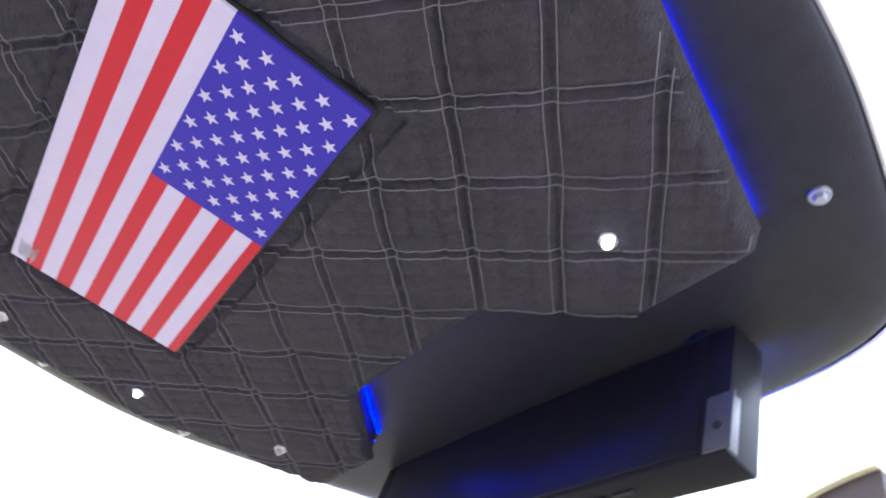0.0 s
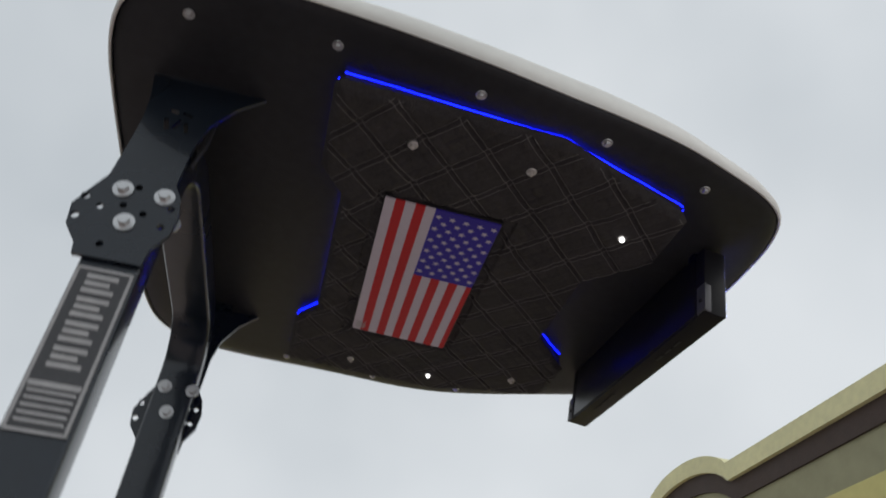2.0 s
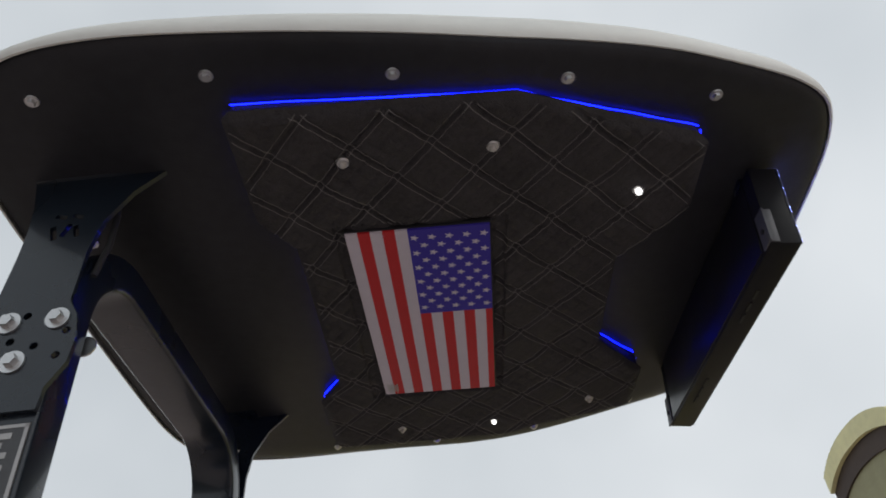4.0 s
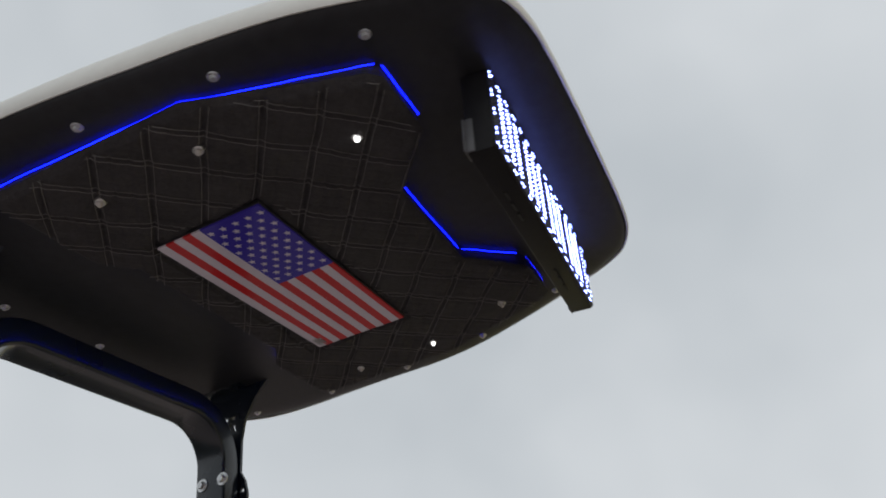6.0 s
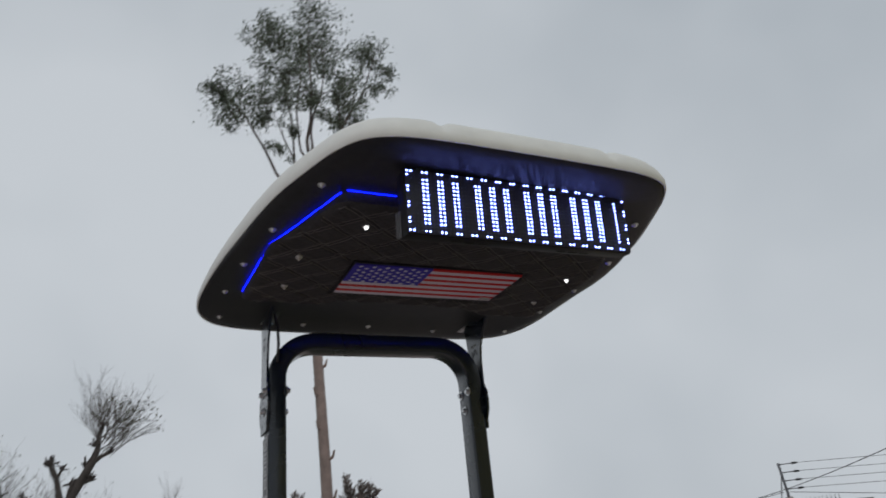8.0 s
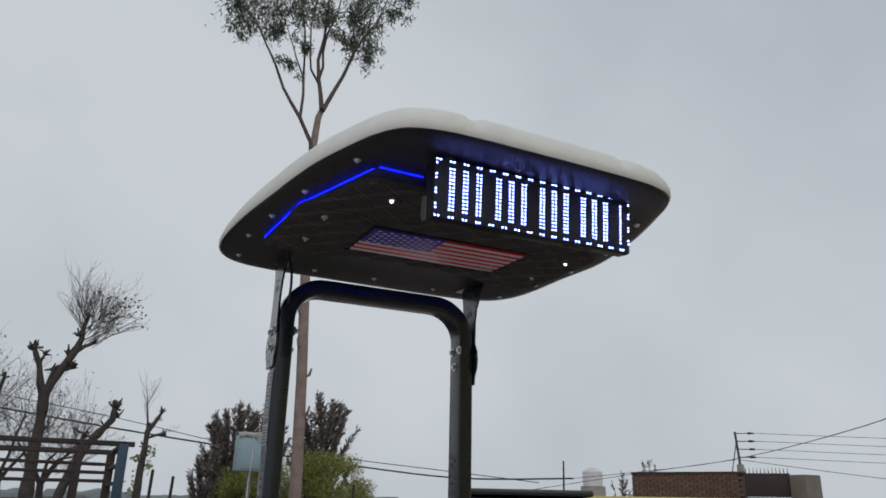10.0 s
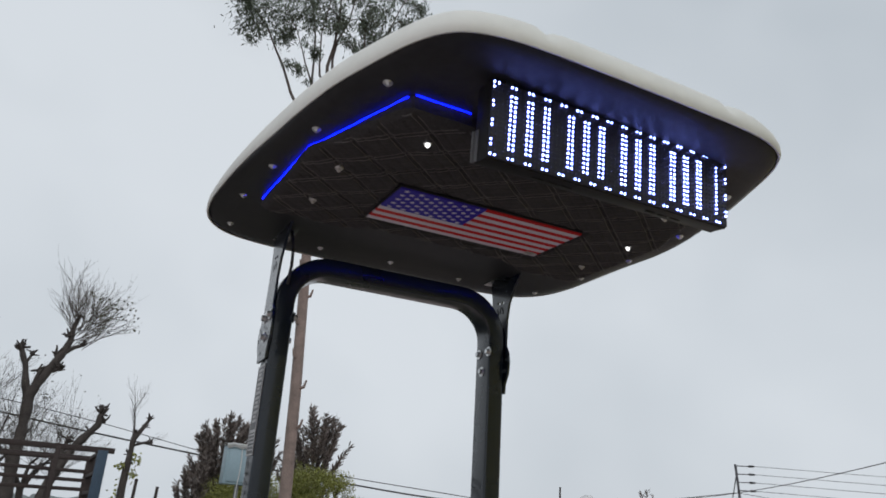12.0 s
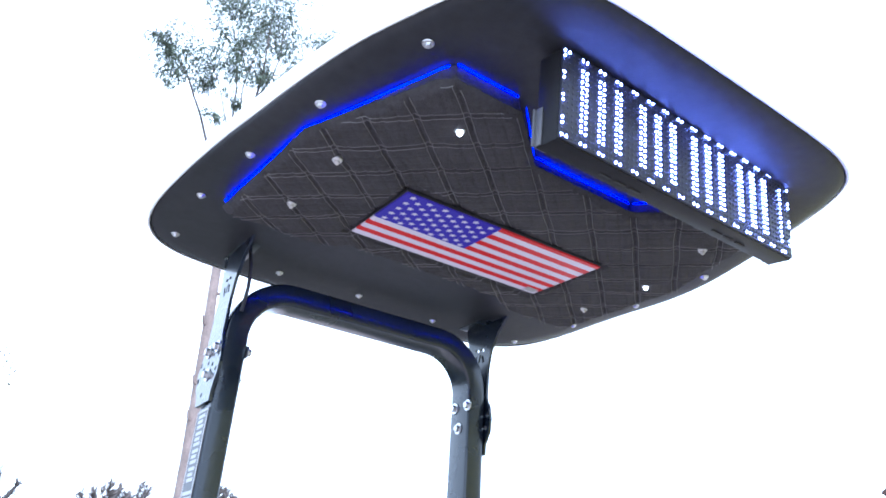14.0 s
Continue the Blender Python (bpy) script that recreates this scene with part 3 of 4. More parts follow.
for s in (-1, 1):
    x0 = s * (RX + 0.031)
    bm = bmesh.new()
    holed_plate(bm, PLATE, HOLES, x0, x0 + s * 0.008, to_yz, SLOTS)
    plate = part("side_plate", bm, BLACK_STEEL, roll, "flared black steel plate with bolt holes", 40)
    bm = bmesh.new()
    box(bm, (s * (RX + 0.02), 0.456, 2.5535), (0.05, 0.205, 0.005), 0.002)
    part("top_flange", bm, BLACK_STEEL, plate, "black flange under the canopy")
    for y, z in BOLTS:
        share("bolt", BOLT, plate, Matrix.Translation((x0 + s * 0.008, y, z)) @ Matrix.Rotation(radians(90 * s), 4, "Y"))
        share("nut", BOLT, plate, Matrix.Translation((s * (RX - 0.030), y - 0.004, z)) @ Matrix.Rotation(radians(-90 * s), 4, "Y"))
bm = bmesh.new()
sx = -(RX + 0.0315)
box(bm, (sx, RY, 2.00), (0.002, 0.084, 0.262), 0.0)
plate = part("maker_sticker", bm, STICKER, roll, "grey sticker with silver border and plain bars")
bm = bmesh.new()
for y in (-0.039, 0.039):
    box(bm, (sx - 0.0013, RY + y, 2.00), (0.001, 0.0045, 0.258))
for z in (1.872, 2.128):
    box(bm, (sx - 0.0013, RY, z), (0.001, 0.082, 0.0045))
part("border", bm, STICKER_INK, plate, "silver border line")
for k in range(4):
    bm = bmesh.new()
    zc = 2.103 - 0.041 * k
    for d in (-0.0125, 0.0, 0.0125):
        box(bm, (sx - 0.0013, RY + (0.004 if d == 0 else 0), zc + d), (0.001, 0.046 if d else 0.036, 0.0078))
    part("letter_mark", bm, STICKER_INK, plate, "silver plain bars in place of a letter")
bm = bmesh.new()
for k in range(6):
    box(bm, (sx - 0.0013, RY, 1.938 - 0.0105 * k), (0.001, 0.064 if k else 0.070, 0.008 if k == 0 else 0.004))
part("small_print", bm, STICKER_INK, plate, "silver rows of small unreadable print")
# lamp cable down the plate
bm = bmesh.new()
tube_path(bm, [Vector((-0.385, 0.44, 2.55)), Vector((-0.375, 0.435, 2.50)), Vector((-0.372, 0.437, 2.44)), Vector((-0.375, 0.447, 2.38))], [0.005] * 4, 8)
part("cable", bm, CABLE, roll, "thin black cable")

roll.matrix_basis = Matrix.Translation((0, 0.008, 0)) @ roll.matrix_basis @ Matrix.Rotation(radians(-1.6), 4, "Z")

# ---- tractor under the canopy ----
tractor = thing("tractor", (0, -0.3, 0.0), "dark compact tractor with black seat and upright exhaust", "tractor")
bm = bmesh.new()
box(bm, (0, -1.45, 1.02), (0.52, 1.45, 0.52), 0.07, segs=3)
part("hood", bm, HOOD, tractor, "dark blue painted hood")
bm = bmesh.new()
box(bm, (0, -0.45, 0.62), (0.40, 2.2, 0.36), 0.04)
box(bm, (0, 0.5, 0.60), (1.05, 0.22, 0.22), 0.04)
part("chassis", bm, GREY_IRON, tractor, "grey iron chassis and rear axle")
for s in (-1, 1):
    for y, r, w, x in ((0.5, 0.58, 0.28, 0.62), (-1.75, 0.36, 0.18, 0.50)):
        bm = bmesh.new()
        cyl(bm, (s * (x - w / 2), y, r), (s * (x + w / 2), y, r), r, r, 40)
        cyl(bm, (s * (x - w / 2 - 0.012), y, r), (s * (x + w / 2 + 0.012), y, r), r * 0.93, r * 0.93, 40)
        for k in range(20):
            a = k * math.tau / 20
            box(bm, (s * x, y + (r - 0.01) * math.cos(a), r + (r - 0.01) * math.sin(a)), (w, 0.035, 0.03), 0, Matrix.Rotation(a, 4, "X"))
        tyre = part("tyre", bm, RUBBER, tractor, "black lugged tyre")
        bm = bmesh.new()
        cyl(bm, (s * (x + w / 2 - 0.02), y, r), (s * (x + w / 2 + 0.016), y, r), r * 0.52, r * 0.46, 28)
        part("rim", bm, STEEL_END, tyre, "grey steel rim")
    bm = bmesh.new()
    pts = [(s * 0.60, 0.5 + 0.66 * math.cos(radians(a)), 0.58 + 0.62 * math.sin(radians(a))) for a in range(20, 171, 10)]
    sweep(bm, pts, round_rect(0.012, 0.30, 0.004, 2), up=Vector((1, 0, 0)))
    part("fender", bm, HOOD, tractor, "dark blue rear fender")
bm = bmesh.new()
box(bm, (0.06, 0.10, 1.02), (0.44, 0.42, 0.12), 0.05, segs=3)
box(bm, (0.06, 0.10, 0.86), (0.22, 0.26, 0.22), 0.01)
part("seat", bm, VINYL, tractor, "black vinyl seat cushion")
bm = bmesh.new()
box(bm, (0.06, 0.33, 1.37), (0.24, 0.09, 0.66), 0.04, pose(0, 0, 0, -6), segs=4)
part("backrest", bm, VINYL, tractor, "tall black vinyl backrest with rounded top")
bm = bmesh.new()
cyl(bm, (0.12, -1.60, 1.2), (0.12, -1.60, 1.60), 0.062, 0.062, 24)
cyl(bm, (0.12, -1.60, 1.60), (0.12, -1.60, 1.65), 0.062, 0.027, 24)
bend = []
for i in range(19):
    z = 1.62 + 0.45 * i / 18
    lean = math.exp(-((z - 1.93) / 0.13) ** 2)
    bend.append(Vector((0.12 - 0.036 * lean, -1.60 + 0.050 * lean, z)))
tube_path(bm, bend, [0.027] * 19, 16)
part("exhaust", bm, GREY_IRON, tractor, "dark iron muffler and upright pipe")


# ---- buildings and walls ----
def crest(x):
    """Top of the parapet along its run: two rounded humps with a straight piece between."""
    z = 3.43
    u = abs(x - 0.10) / 1.03
    if u < 1:
        z += 0.34 * (1 - u ** 3.2) ** 0.5
    u = abs(x - 3.18) / 0.56
    if u < 1:
        z += 0.17 * (1 - u ** 2.2) ** 0.8
    return z


parapet_house = thing("yellow_house", (2.4, -4.0, 0), "yellow-coped plastered house with a scalloped parapet and brown band", "house")
xs = [0.55 + 0.03 * i for i in range(105)]


def band(y0, y1, lo, hi):
    bm = bmesh.new()
    rows = []
    for x in xs:
        z0, z1 = lo(x), hi(x)
        rows.append([bm.verts.new(v) for v in ((x, y0, z0), (x, y1, z0), (x, y1, z1), (x, y0, z1))])
    for a, b in zip(rows, rows[1:]):
        for i in range(4):
            bm.faces.new((a[i], a[(i + 1) % 4], b[(i + 1) % 4], b[i]))
    bm.faces.new(rows[0][::-1])
    bm.faces.new(rows[-1])
    return bm


part("coping", band(-2.50, -2.68, lambda x: crest(x) - 0.115, crest), COPING, parapet_house, "pale yellow painted coping", 30)
part("brown_band", band(-2.53, -2.66, lambda x: crest(x) - 0.24, lambda x: crest(x) - 0.115), BROWN, parapet_house, "dark brown painted band", 30)
part("parapet_wall", band(-2.545, -2.65, lambda x: 2.98, lambda x: crest(x) - 0.24), OLIVE, parapet_house, "olive-grey plastered parapet", 30)
part("house_wall", band(-2.54, -5.5, lambda x: 0.0, lambda x: 2.98), YELLOW, parapet_house, "yellow plastered wall", 30)

bm = bmesh.new()
a, b = Vector((5.31, 1.71)), Vector((7.4, -3.2))
d = (b - a).normalized()
nrm = Vector((-d.y, d.x))
prism(bm, [tuple(a), tuple(b), tuple(b + nrm * 0.24), tuple(a + nrm * 0.24)], 0, 2.42)
solo("wall_yellow", bm, YELLOW, "pale yellow painted boundary wall with a plain top", "wall", kind="structure")
vent = thing("clay_chimney", (8.99, 2.96, 0), "weathered round clay chimney with wide cap behind the yellow wall", "chimney")
bm = bmesh.new()
cyl(bm, (8.99, 2.96, 0), (8.99, 2.96, 3.34), 0.23, 0.205, 18)
part("shaft", bm, CLAY, vent, "weathered grey-brown shaft")
bm = bmesh.new()
cyl(bm, (8.99, 2.96, 3.33), (9.0, 2.95, 3.41), 0.36, 0.30, 22)
cyl(bm, (9.0, 2.95, 3.41), (9.0, 2.95, 3.45), 0.30, 0.14, 22)
part("cap", bm, CLAY, vent, "wide weathered conical cap")
bm = bmesh.new()
cyl(bm, (9.0, 2.95, 3.44), (9.0, 2.95, 3.53), 0.075, 0.06, 12)
part("knob", bm, BRICK, vent, "small dark knob")


def spot(az, d, ex=-1.1, ey=-2.05):
    return Vector((ex + d * math.sin(radians(az)), ey + d * math.cos(radians(az))))


def wall_between(name, p, q, thick, top, mat, label, category, kind=""):
    bm = bmesh.new()
    d = (q - p).normalized()
    n = Vector((d.y, -d.x))
    prism(bm, [tuple(p), tuple(q), tuple(q + n * thick), tuple(p + n * thick)], 0, top)
    return solo(name, bm, mat, label, category, kind=kind)


wall_between("wall_low_yellow", spot(36, 23), spot(48.3, 22), -0.2, 2.0, YELLOW, "low faded yellow compound wall", "wall", "structure")
# brick wall in courses
brick_wall = thing("brick_wall", (*spot(45, 25), 0), "low wall of worn red brick with dark top course", "wall")
p, q = spot(41.0, 25), spot(48.6, 24)
d = (q - p).normalized()
n = Vector((d.y, -d.x))
bm = bmesh.new()
prism(bm, [tuple(p), tuple(q), tuple(q - n * 0.2), tuple(p - n * 0.2)], 0, 2.70)
part("wall_core", bm, MORTAR, brick_wall, "grey mortar core")
bm = bmesh.new()
box(bm, (0, 0, 0), (0.225, 0.11, 0.068), 0.004, segs=1)
BRICK_MESH = to_mesh("brick", bm, BRICK)
turn = math.atan2(d.y, d.x)
L = (q - p).length
count = 0
for r in range(18):
    for c in range(int(L / 0.24)):
        if count >= 290 or r < 3:
            continue
        u = 0.12 + 0.24 * c + (0.12 if r % 2 else 0)
        if u > L - 0.1:
            continue
        pos = p + d * u + n * 0.0
        z = 2.66 - 0.078 * (17 - r)
        share("brick", BRICK_MESH, brick_wall, Matrix.Translation((pos.x, pos.y, z)) @ Matrix.Rotation(turn, 4, "Z"))
        count += 1
bm = bmesh.new()
prism(bm, [tuple(p + n * 0.08), tuple(q + n * 0.08), tuple(q - n * 0.26), tuple(p - n * 0.26)], 2.70, 2.77)
part("top_course", bm, BROWN, brick_wall, "dark weathered top course")

gate = thing("iron_gate", (*spot(50.1, 23), 0), "closed grey sheet-iron gate with spikes and diagonal braces", "gate")
gp, gq = spot(48.6, 23), spot(51.5, 23)
gd = (gq - gp).normalized()
gt = math.atan2(gd.y, gd.x)
GM = Matrix.Translation((gp.x, gp.y, 0)) @ Matrix.Rotation(gt, 4, "Z")
gl = (gq - gp).length
bm = bmesh.new()
box(bm, (0, 0, 0), (gl, 0.05, 0.62), 0.005, GM @ Matrix.Translation((gl / 2, 0, 2.37)))
part("top_panel", bm, RUST, gate, "dark iron top panel")
for k in range(2):
    bm = bmesh.new()
    box(bm, (0, 0, 0), (gl / 2 - 0.02, 0.02, 2.02), 0, GM @ Matrix.Translation((gl * (0.25 + 0.5 * k), 0, 1.04)))
    leaf = part("leaf", bm, STEEL_END, gate, "pale grey sheet leaf")
    for j in (-1, 1):
        bm = bmesh.new()
        m0 = GM @ Matrix.Translation((gl * (0.25 + 0.5 * k), -0.03, 1.25))
        box(bm, (0, 0, 0), (0.06, 0.03, 1.6), 0, m0 @ Matrix.Rotation(radians(18 * j), 4, "Y"))
        part("brace", bm, RUST, leaf, "dark diagonal brace")
bm = bmesh.new()
for k in range(12):
    m0 = GM @ Matrix.Translation((gl * (k + 0.5) / 12, 0, 2.67))
    cyl(bm, m0 @ Vector((0, 0, 0)), m0 @ Vector((0, 0, 0.16)), 0.014, 0.004, 6)
part("spike_row", bm, RUST, gate, "row of iron spikes")
bm = bmesh.new()
c = spot(52.4, 23)
box(bm, (c.x, c.y, 1.32), (0.62, 0.5, 2.64), 0.02)
solo("gate_pillar", bm, STAINED, "weathered grey plastered gate pillar", "pillar")
bm = bmesh.new()
bmesh.ops.create_icosphere(bm, subdivisions=4, radius=1)
c = spot(62.0, 29)
crown_pts = []
for v in bm.verts:
    w = v.co * (1 + 0.16 * noise.noise(v.co * 2.3) + 0.07 * noise.noise(v.co * 7))
    v.co = Vector((c.x + w.x * 3.0, c.y + w.y * 2.2, max(0, w.z) * 3.9))
    if v.co.z > 0.8:
        crown_pts.append(v.co.copy())
stack = thing("thatch_stack", (c.x, c.y, 0), "rounded dark brown thatch stack behind the gate", "haystack")
part("heap", bm, STRAW, stack, "dark brown packed straw heap", 60)
bm = bmesh.new()
straw = random.Random(3)
for q in crown_pts:
    for k in range(5):
        d = Vector((straw.uniform(-1, 1), straw.uniform(-1, 1), straw.uniform(-0.2, 1))).normalized() * straw.uniform(0.15, 0.4)
        a = q + Vector((straw.uniform(-0.2, 0.2), straw.uniform(-0.2, 0.2), straw.uniform(-0.15, 0.05)))
        w = d.orthogonal().normalized() * 0.02
        bm.faces.new([bm.verts.new(a - w), bm.verts.new(a + w), bm.verts.new(a + d)])
tagged(part("loose_straw", bm, STRAW, stack, "loose straw ends", 80), kind="stuff")

# water tank on legs
tank = thing("water_tank", (*spot(38.1, 40), 0), "white plastic water tank on a dark stand", "water tank")
c = spot(38.1, 40)
bm = bmesh.new()
cyl(bm, (c.x, c.y, 2.7), (c.x, c.y, 3.4), 0.5, 0.5, 24)
cyl(bm, (c.x, c.y, 3.4), (c.x, c.y, 3.6), 0.5, 0.18, 24)
part("barrel", bm, TANK, tank, "white ribbed barrel")
bm = bmesh.new()
box(bm, (c.x, c.y, 1.35), (0.9, 0.9, 2.7), 0.02)
part("stand", bm, CONCRETE, tank, "grey masonry stand")

# parked car
car = thing("parked_car", (*spot(33.3, 9.6), 0), "dark parked car with flat roof behind the tractor", "car")
c = spot(33.3, 9.6)
CM = Matrix.Translation((c.x, c.y, 0)) @ Matrix.Rotation(radians(-33), 4, "Z") @ Matrix.Diagonal((1.2, 1.1, 1.27, 1))
bm = bmesh.new()
box(bm, (0, 0, 0), (1.68, 3.9, 0.62), 0.12, CM @ Matrix.Translation((0, 0.6, 0.62)), segs=3)
part("body", bm, CAR, car, "black painted body")
bm = bmesh.new()
prof = [(-1.0, 0.9), (-0.55, 1.40), (1.2, 1.42), (1.9, 0.9)]
prism(bm, prof, -0.72, 0.72, CM @ Matrix(((0, 0, 1, 0), (1, 0, 0, 0.4), (0, 1, 0, 0), (0, 0, 0, 1))))
part("cabin", bm, GLASS, car, "dark tinted cabin glass")
bm = bmesh.new()
box(bm, (0, 0, 0), (1.46, 1.85, 0.06), 0.025, CM @ Matrix.Translation((0, 0.72, 1.45)))
part("roof", bm, CAR, car, "flat black roof")
for sx2 in (-0.78, 0.78):
    for sy2 in (-0.7, 1.9):
        bm = bmesh.new()
        w0 = CM @ Vector((sx2 - 0.1, sy2, 0.31))
        w1 = CM @ Vector((sx2 + 0.1, sy2, 0.31))
        cyl(bm, w0, w1, 0.31, 0.31, 24)
        part("wheel", bm, RUBBER, car, "black wheel")

# ---- trailer with railings ----
trailer = thing("farm_trailer", (-2.2, 7.6, 0), "rust-brown farm trailer with open railings and a blue corner post", "trailer")
bm = bmesh.new()
box(bm, (-2.3, 7.7, 1.18), (4.2, 1.9, 0.12), 0.01)
part("deck", bm, RUST, trailer, "rusty steel deck")
for z, h in ((2.19, 0.055), (2.08, 0.035), (1.985, 0.035), (1.89, 0.035), (1.79, 0.035), (1.60, 0.035), (1.40, 0.035)):
    for y in (6.78, 8.6) if z in (2.19, 1.60) else (6.78,):
        bm = bmesh.new()
        box(bm, (-2.35 if z > 2.15 else -2.44, y, z), (4.3 if z > 2.15 else 4.05, 0.045, h), 0.006, Matrix.Rotation(radians(0.4 * math.sin(z * 20)), 4, "Y"))
        part("rail", bm, RUST, trailer, "rust-brown rail")
for y in (6.78, 8.6):
    for x in (-0.31, -0.72, -1.6, -2.7, -3.8, -4.4):
        bm = bmesh.new()
        wide = 0.10 if x == -0.31 else 0.05
        box(bm, (x, y, 1.68), (wide, 0.07, 1.02), 0.008)
        part("post", bm, BLUE_STEEL if x == -0.31 and y < 7 else RUST, trailer, "faded blue corner post" if x == -0.31 and y < 7 else "")
for z in (2.19, 1.985, 1.79):
    bm = bmesh.new()
    box(bm, (-0.31, 7.69, z), (0.045, 1.8, 0.04), 0.005)
    part("tail_rail", bm, RUST, trailer, "rust-brown tail rail")
for y in (6.9, 8.5):
    for x in (-1.6, -3.0):
        bm = bmesh.new()
        cyl(bm, (x, y - 0.12, 0.48), (x, y + 0.12, 0.48), 0.48, 0.48, 28)
        part("wheel", bm, RUBBER, trailer, "black wheel")
bm = bmesh.new()
box(bm, (-2.3, 7.7, 0.75), (3.4, 0.5, 0.75), 0.02)
part("frame", bm, RUST, trailer, "rusty chassis frame")

trailer.location += Vector((-0.09, 0, 0.035))

# box on a post
meter = thing("box_on_post", (1.63, 9.57, 0), "pale blue sheet-metal box on a thin grey post", "utility box")
bm = bmesh.new()
box(bm, (1.645, 9.60, 2.355), (0.50, 0.26, 0.53), 0.015)
cabinet = part("cabinet", bm, PALE_BLUE, meter, "pale blue sheet-metal box")
bm = bmesh.new()
box(bm, (1.645, 9.60, 2.632), (0.52, 0.28, 0.02), 0.005)
part("lid", bm, STEEL_END, cabinet, "grey metal lid")
bm = bmesh.new()
box(bm, (1.645, 9.464, 2.345), (0.43, 0.012, 0.44), 0.004)
part("door", bm, PALE_BLUE, cabinet)
bm = bmesh.new()
cyl(bm, (1.63, 9.60, 0), (1.63, 9.60, 2.09), 0.03, 0.03, 12)
part("post", bm, STEEL_END, meter, "thin grey post")

# torn plastic sheet over the box and the white lead below it
bm = bmesh.new()
rnd_sheet = random.Random(12)
grid = []
for i in range(15):
    u = i / 14
    fall = 0.05 + 0.05 * noise.noise(Vector((u * 6, 3, 1))) + (0.09 if 0.55 < u < 0.72 else 0)
    row = []
    for d, z in ((0.15, 2.665), (0.02, 2.672), (-0.10, 2.66), (-0.152, 2.645), (-0.158, 2.645 - 0.5 * fall), (-0.156, 2.645 - fall)):
        row.append(bm.verts.new((1.385 + 0.52 * u + rnd_sheet.uniform(-0.006, 0.006), 9.60 + d, z + 0.022 * noise.noise(Vector((u * 7, d * 9, 4))))))
    grid.append(row)
for a, b in zip(grid, grid[1:]):
    for i in range(5):
        bm.faces.new((a[i], a[i + 1], b[i + 1], b[i]))
bmesh.ops.solidify(bm, geom=bm.faces[:], thickness=0.004)
solo("plastic_sheet", bm, PLASTIC, "torn crumpled white plastic sheet on top of the blue box", "plastic sheet")
bm = bmesh.new()
tube_path(bm, [Vector((1.60 + 0.012 * math.sin(k * 1.1), 9.455 - 0.01 * math.sin(k * 0.7), 2.62 - 0.17 * k)) for k in range(9)], [0.007] * 9, 6)
part("lead", bm, PLASTIC, meter, "thin white cable hanging down the front")

# ---- power pole and wires ----
pole = thing("power_pole", (25.04, 21.2, 0), "short concrete power pole with leaning iron bracket and four insulators", "power pole")
bm = bmesh.new()
tube_path(bm, [Vector((25.1, 21.2, 0)), Vector((25.07, 21.2, 2.0)), Vector((25.02, 21.2, 3.55))], [0.20, 0.18, 0.15], 10)
part("shaft", bm, CONCRETE, pole, "grey concrete shaft")
bm = bmesh.new()
tube_path(bm, [Vector((25.0, 21.15, 2.9)), Vector((24.98, 21.2, 4.0)), Vector((24.96, 21.26, 4.90))], [0.06, 0.05, 0.05], 8)
part("bracket", bm, GREY_IRON, pole, "dark iron bracket")
out = Vector((0.74, -0.67, 0))
for k in range(4):
    z = 4.84 - 0.33 * k
    base = Vector((24.97, 21.25, z))
    bm = bmesh.new()
    cyl(bm, base, base + out * 0.75, 0.02, 0.02, 6)
    arm = part("arm", bm, GREY_IRON, pole, "thin iron arm")
    bm = bmesh.new()
    cyl(bm, base + out * 0.50, base + out * 0.72, 0.05, 0.035, 10)
    part("insulator", bm, RUBBER, arm, "dark insulator")
bm = bmesh.new()
cyl(bm, (24.95, 21.25, 4.4), (24.2, 21.9, 0), 0.02, 0.02, 6)
part("stay_wire", bm, CABLE, pole, "thin stay wire")


def wire(name, pts, r, label):
    bm = bmesh.new()
    P = [Vector(p) for p in pts]
    out_pts = []
    for i in range(len(P) - 1):
        p0, p1, p2, p3 = P[max(i - 1, 0)], P[i], P[i + 1], P[min(i + 2, len(P) - 1)]
        for k in range(8):
            t = k / 8
            out_pts.append(0.5 * ((2 * p1) + (p2 - p0) * t + (2 * p0 - 5 * p1 + 4 * p2 - p3) * t * t + (3 * p1 - p0 - 3 * p2 + p3) * t ** 3))
    out_pts.append(P[-1])
    tube_path(bm, out_pts, [r] * len(out_pts), 5)
    return solo(name, bm, CABLE, label, "cable", group="overhead wires")


for k in range(4):
    z = 4.84 - 0.33 * k
    wire("overhead_wire", [(25.5, 20.75, z), (33, 14, z - 0.35), (42, 6, z - 0.25)], 0.010, "thin bare overhead power wire")
wire("service_cable", [(-16, 20.5, 6.4), (-9, 22.4, 4.9), (-1.74, 22.91, 3.92), (3.29, 22.53, 3.31), (7.69, 21.32, 2.79), (10.86, 19.86, 2.49), (13.0, 16.8, 2.5)],
     0.026, "black sagging service cable strung across the yard")
wire("service_cable", [(13.0, 16.8, 2.5), (13.6, 11.8, 2.8), (10.8, 5.8, 3.06), (8.86, 3.1, 3.30)], 0.008, "thin dark cable tied to the chimney")
wire("service_cable", [(16.5, 24.5, 2.3), (20.5, 23.2, 3.0), (24.9, 21.3, 3.75)], 0.012, "thin dark sagging cable")
wire("service_cable", [(25.0, 21.2, 3.75), (27.5, 18.6, 3.25), (30, 16, 2.8)], 0.012, "thin dark sagging cable")
wire("service_cable", [(3.2, 23.6, 3.55), (7.9, 22.3, 3.05), (11.0, 20.8, 2.72), (13.4, 19.2, 2.42)], 0.014, "thin dark sagging cable")
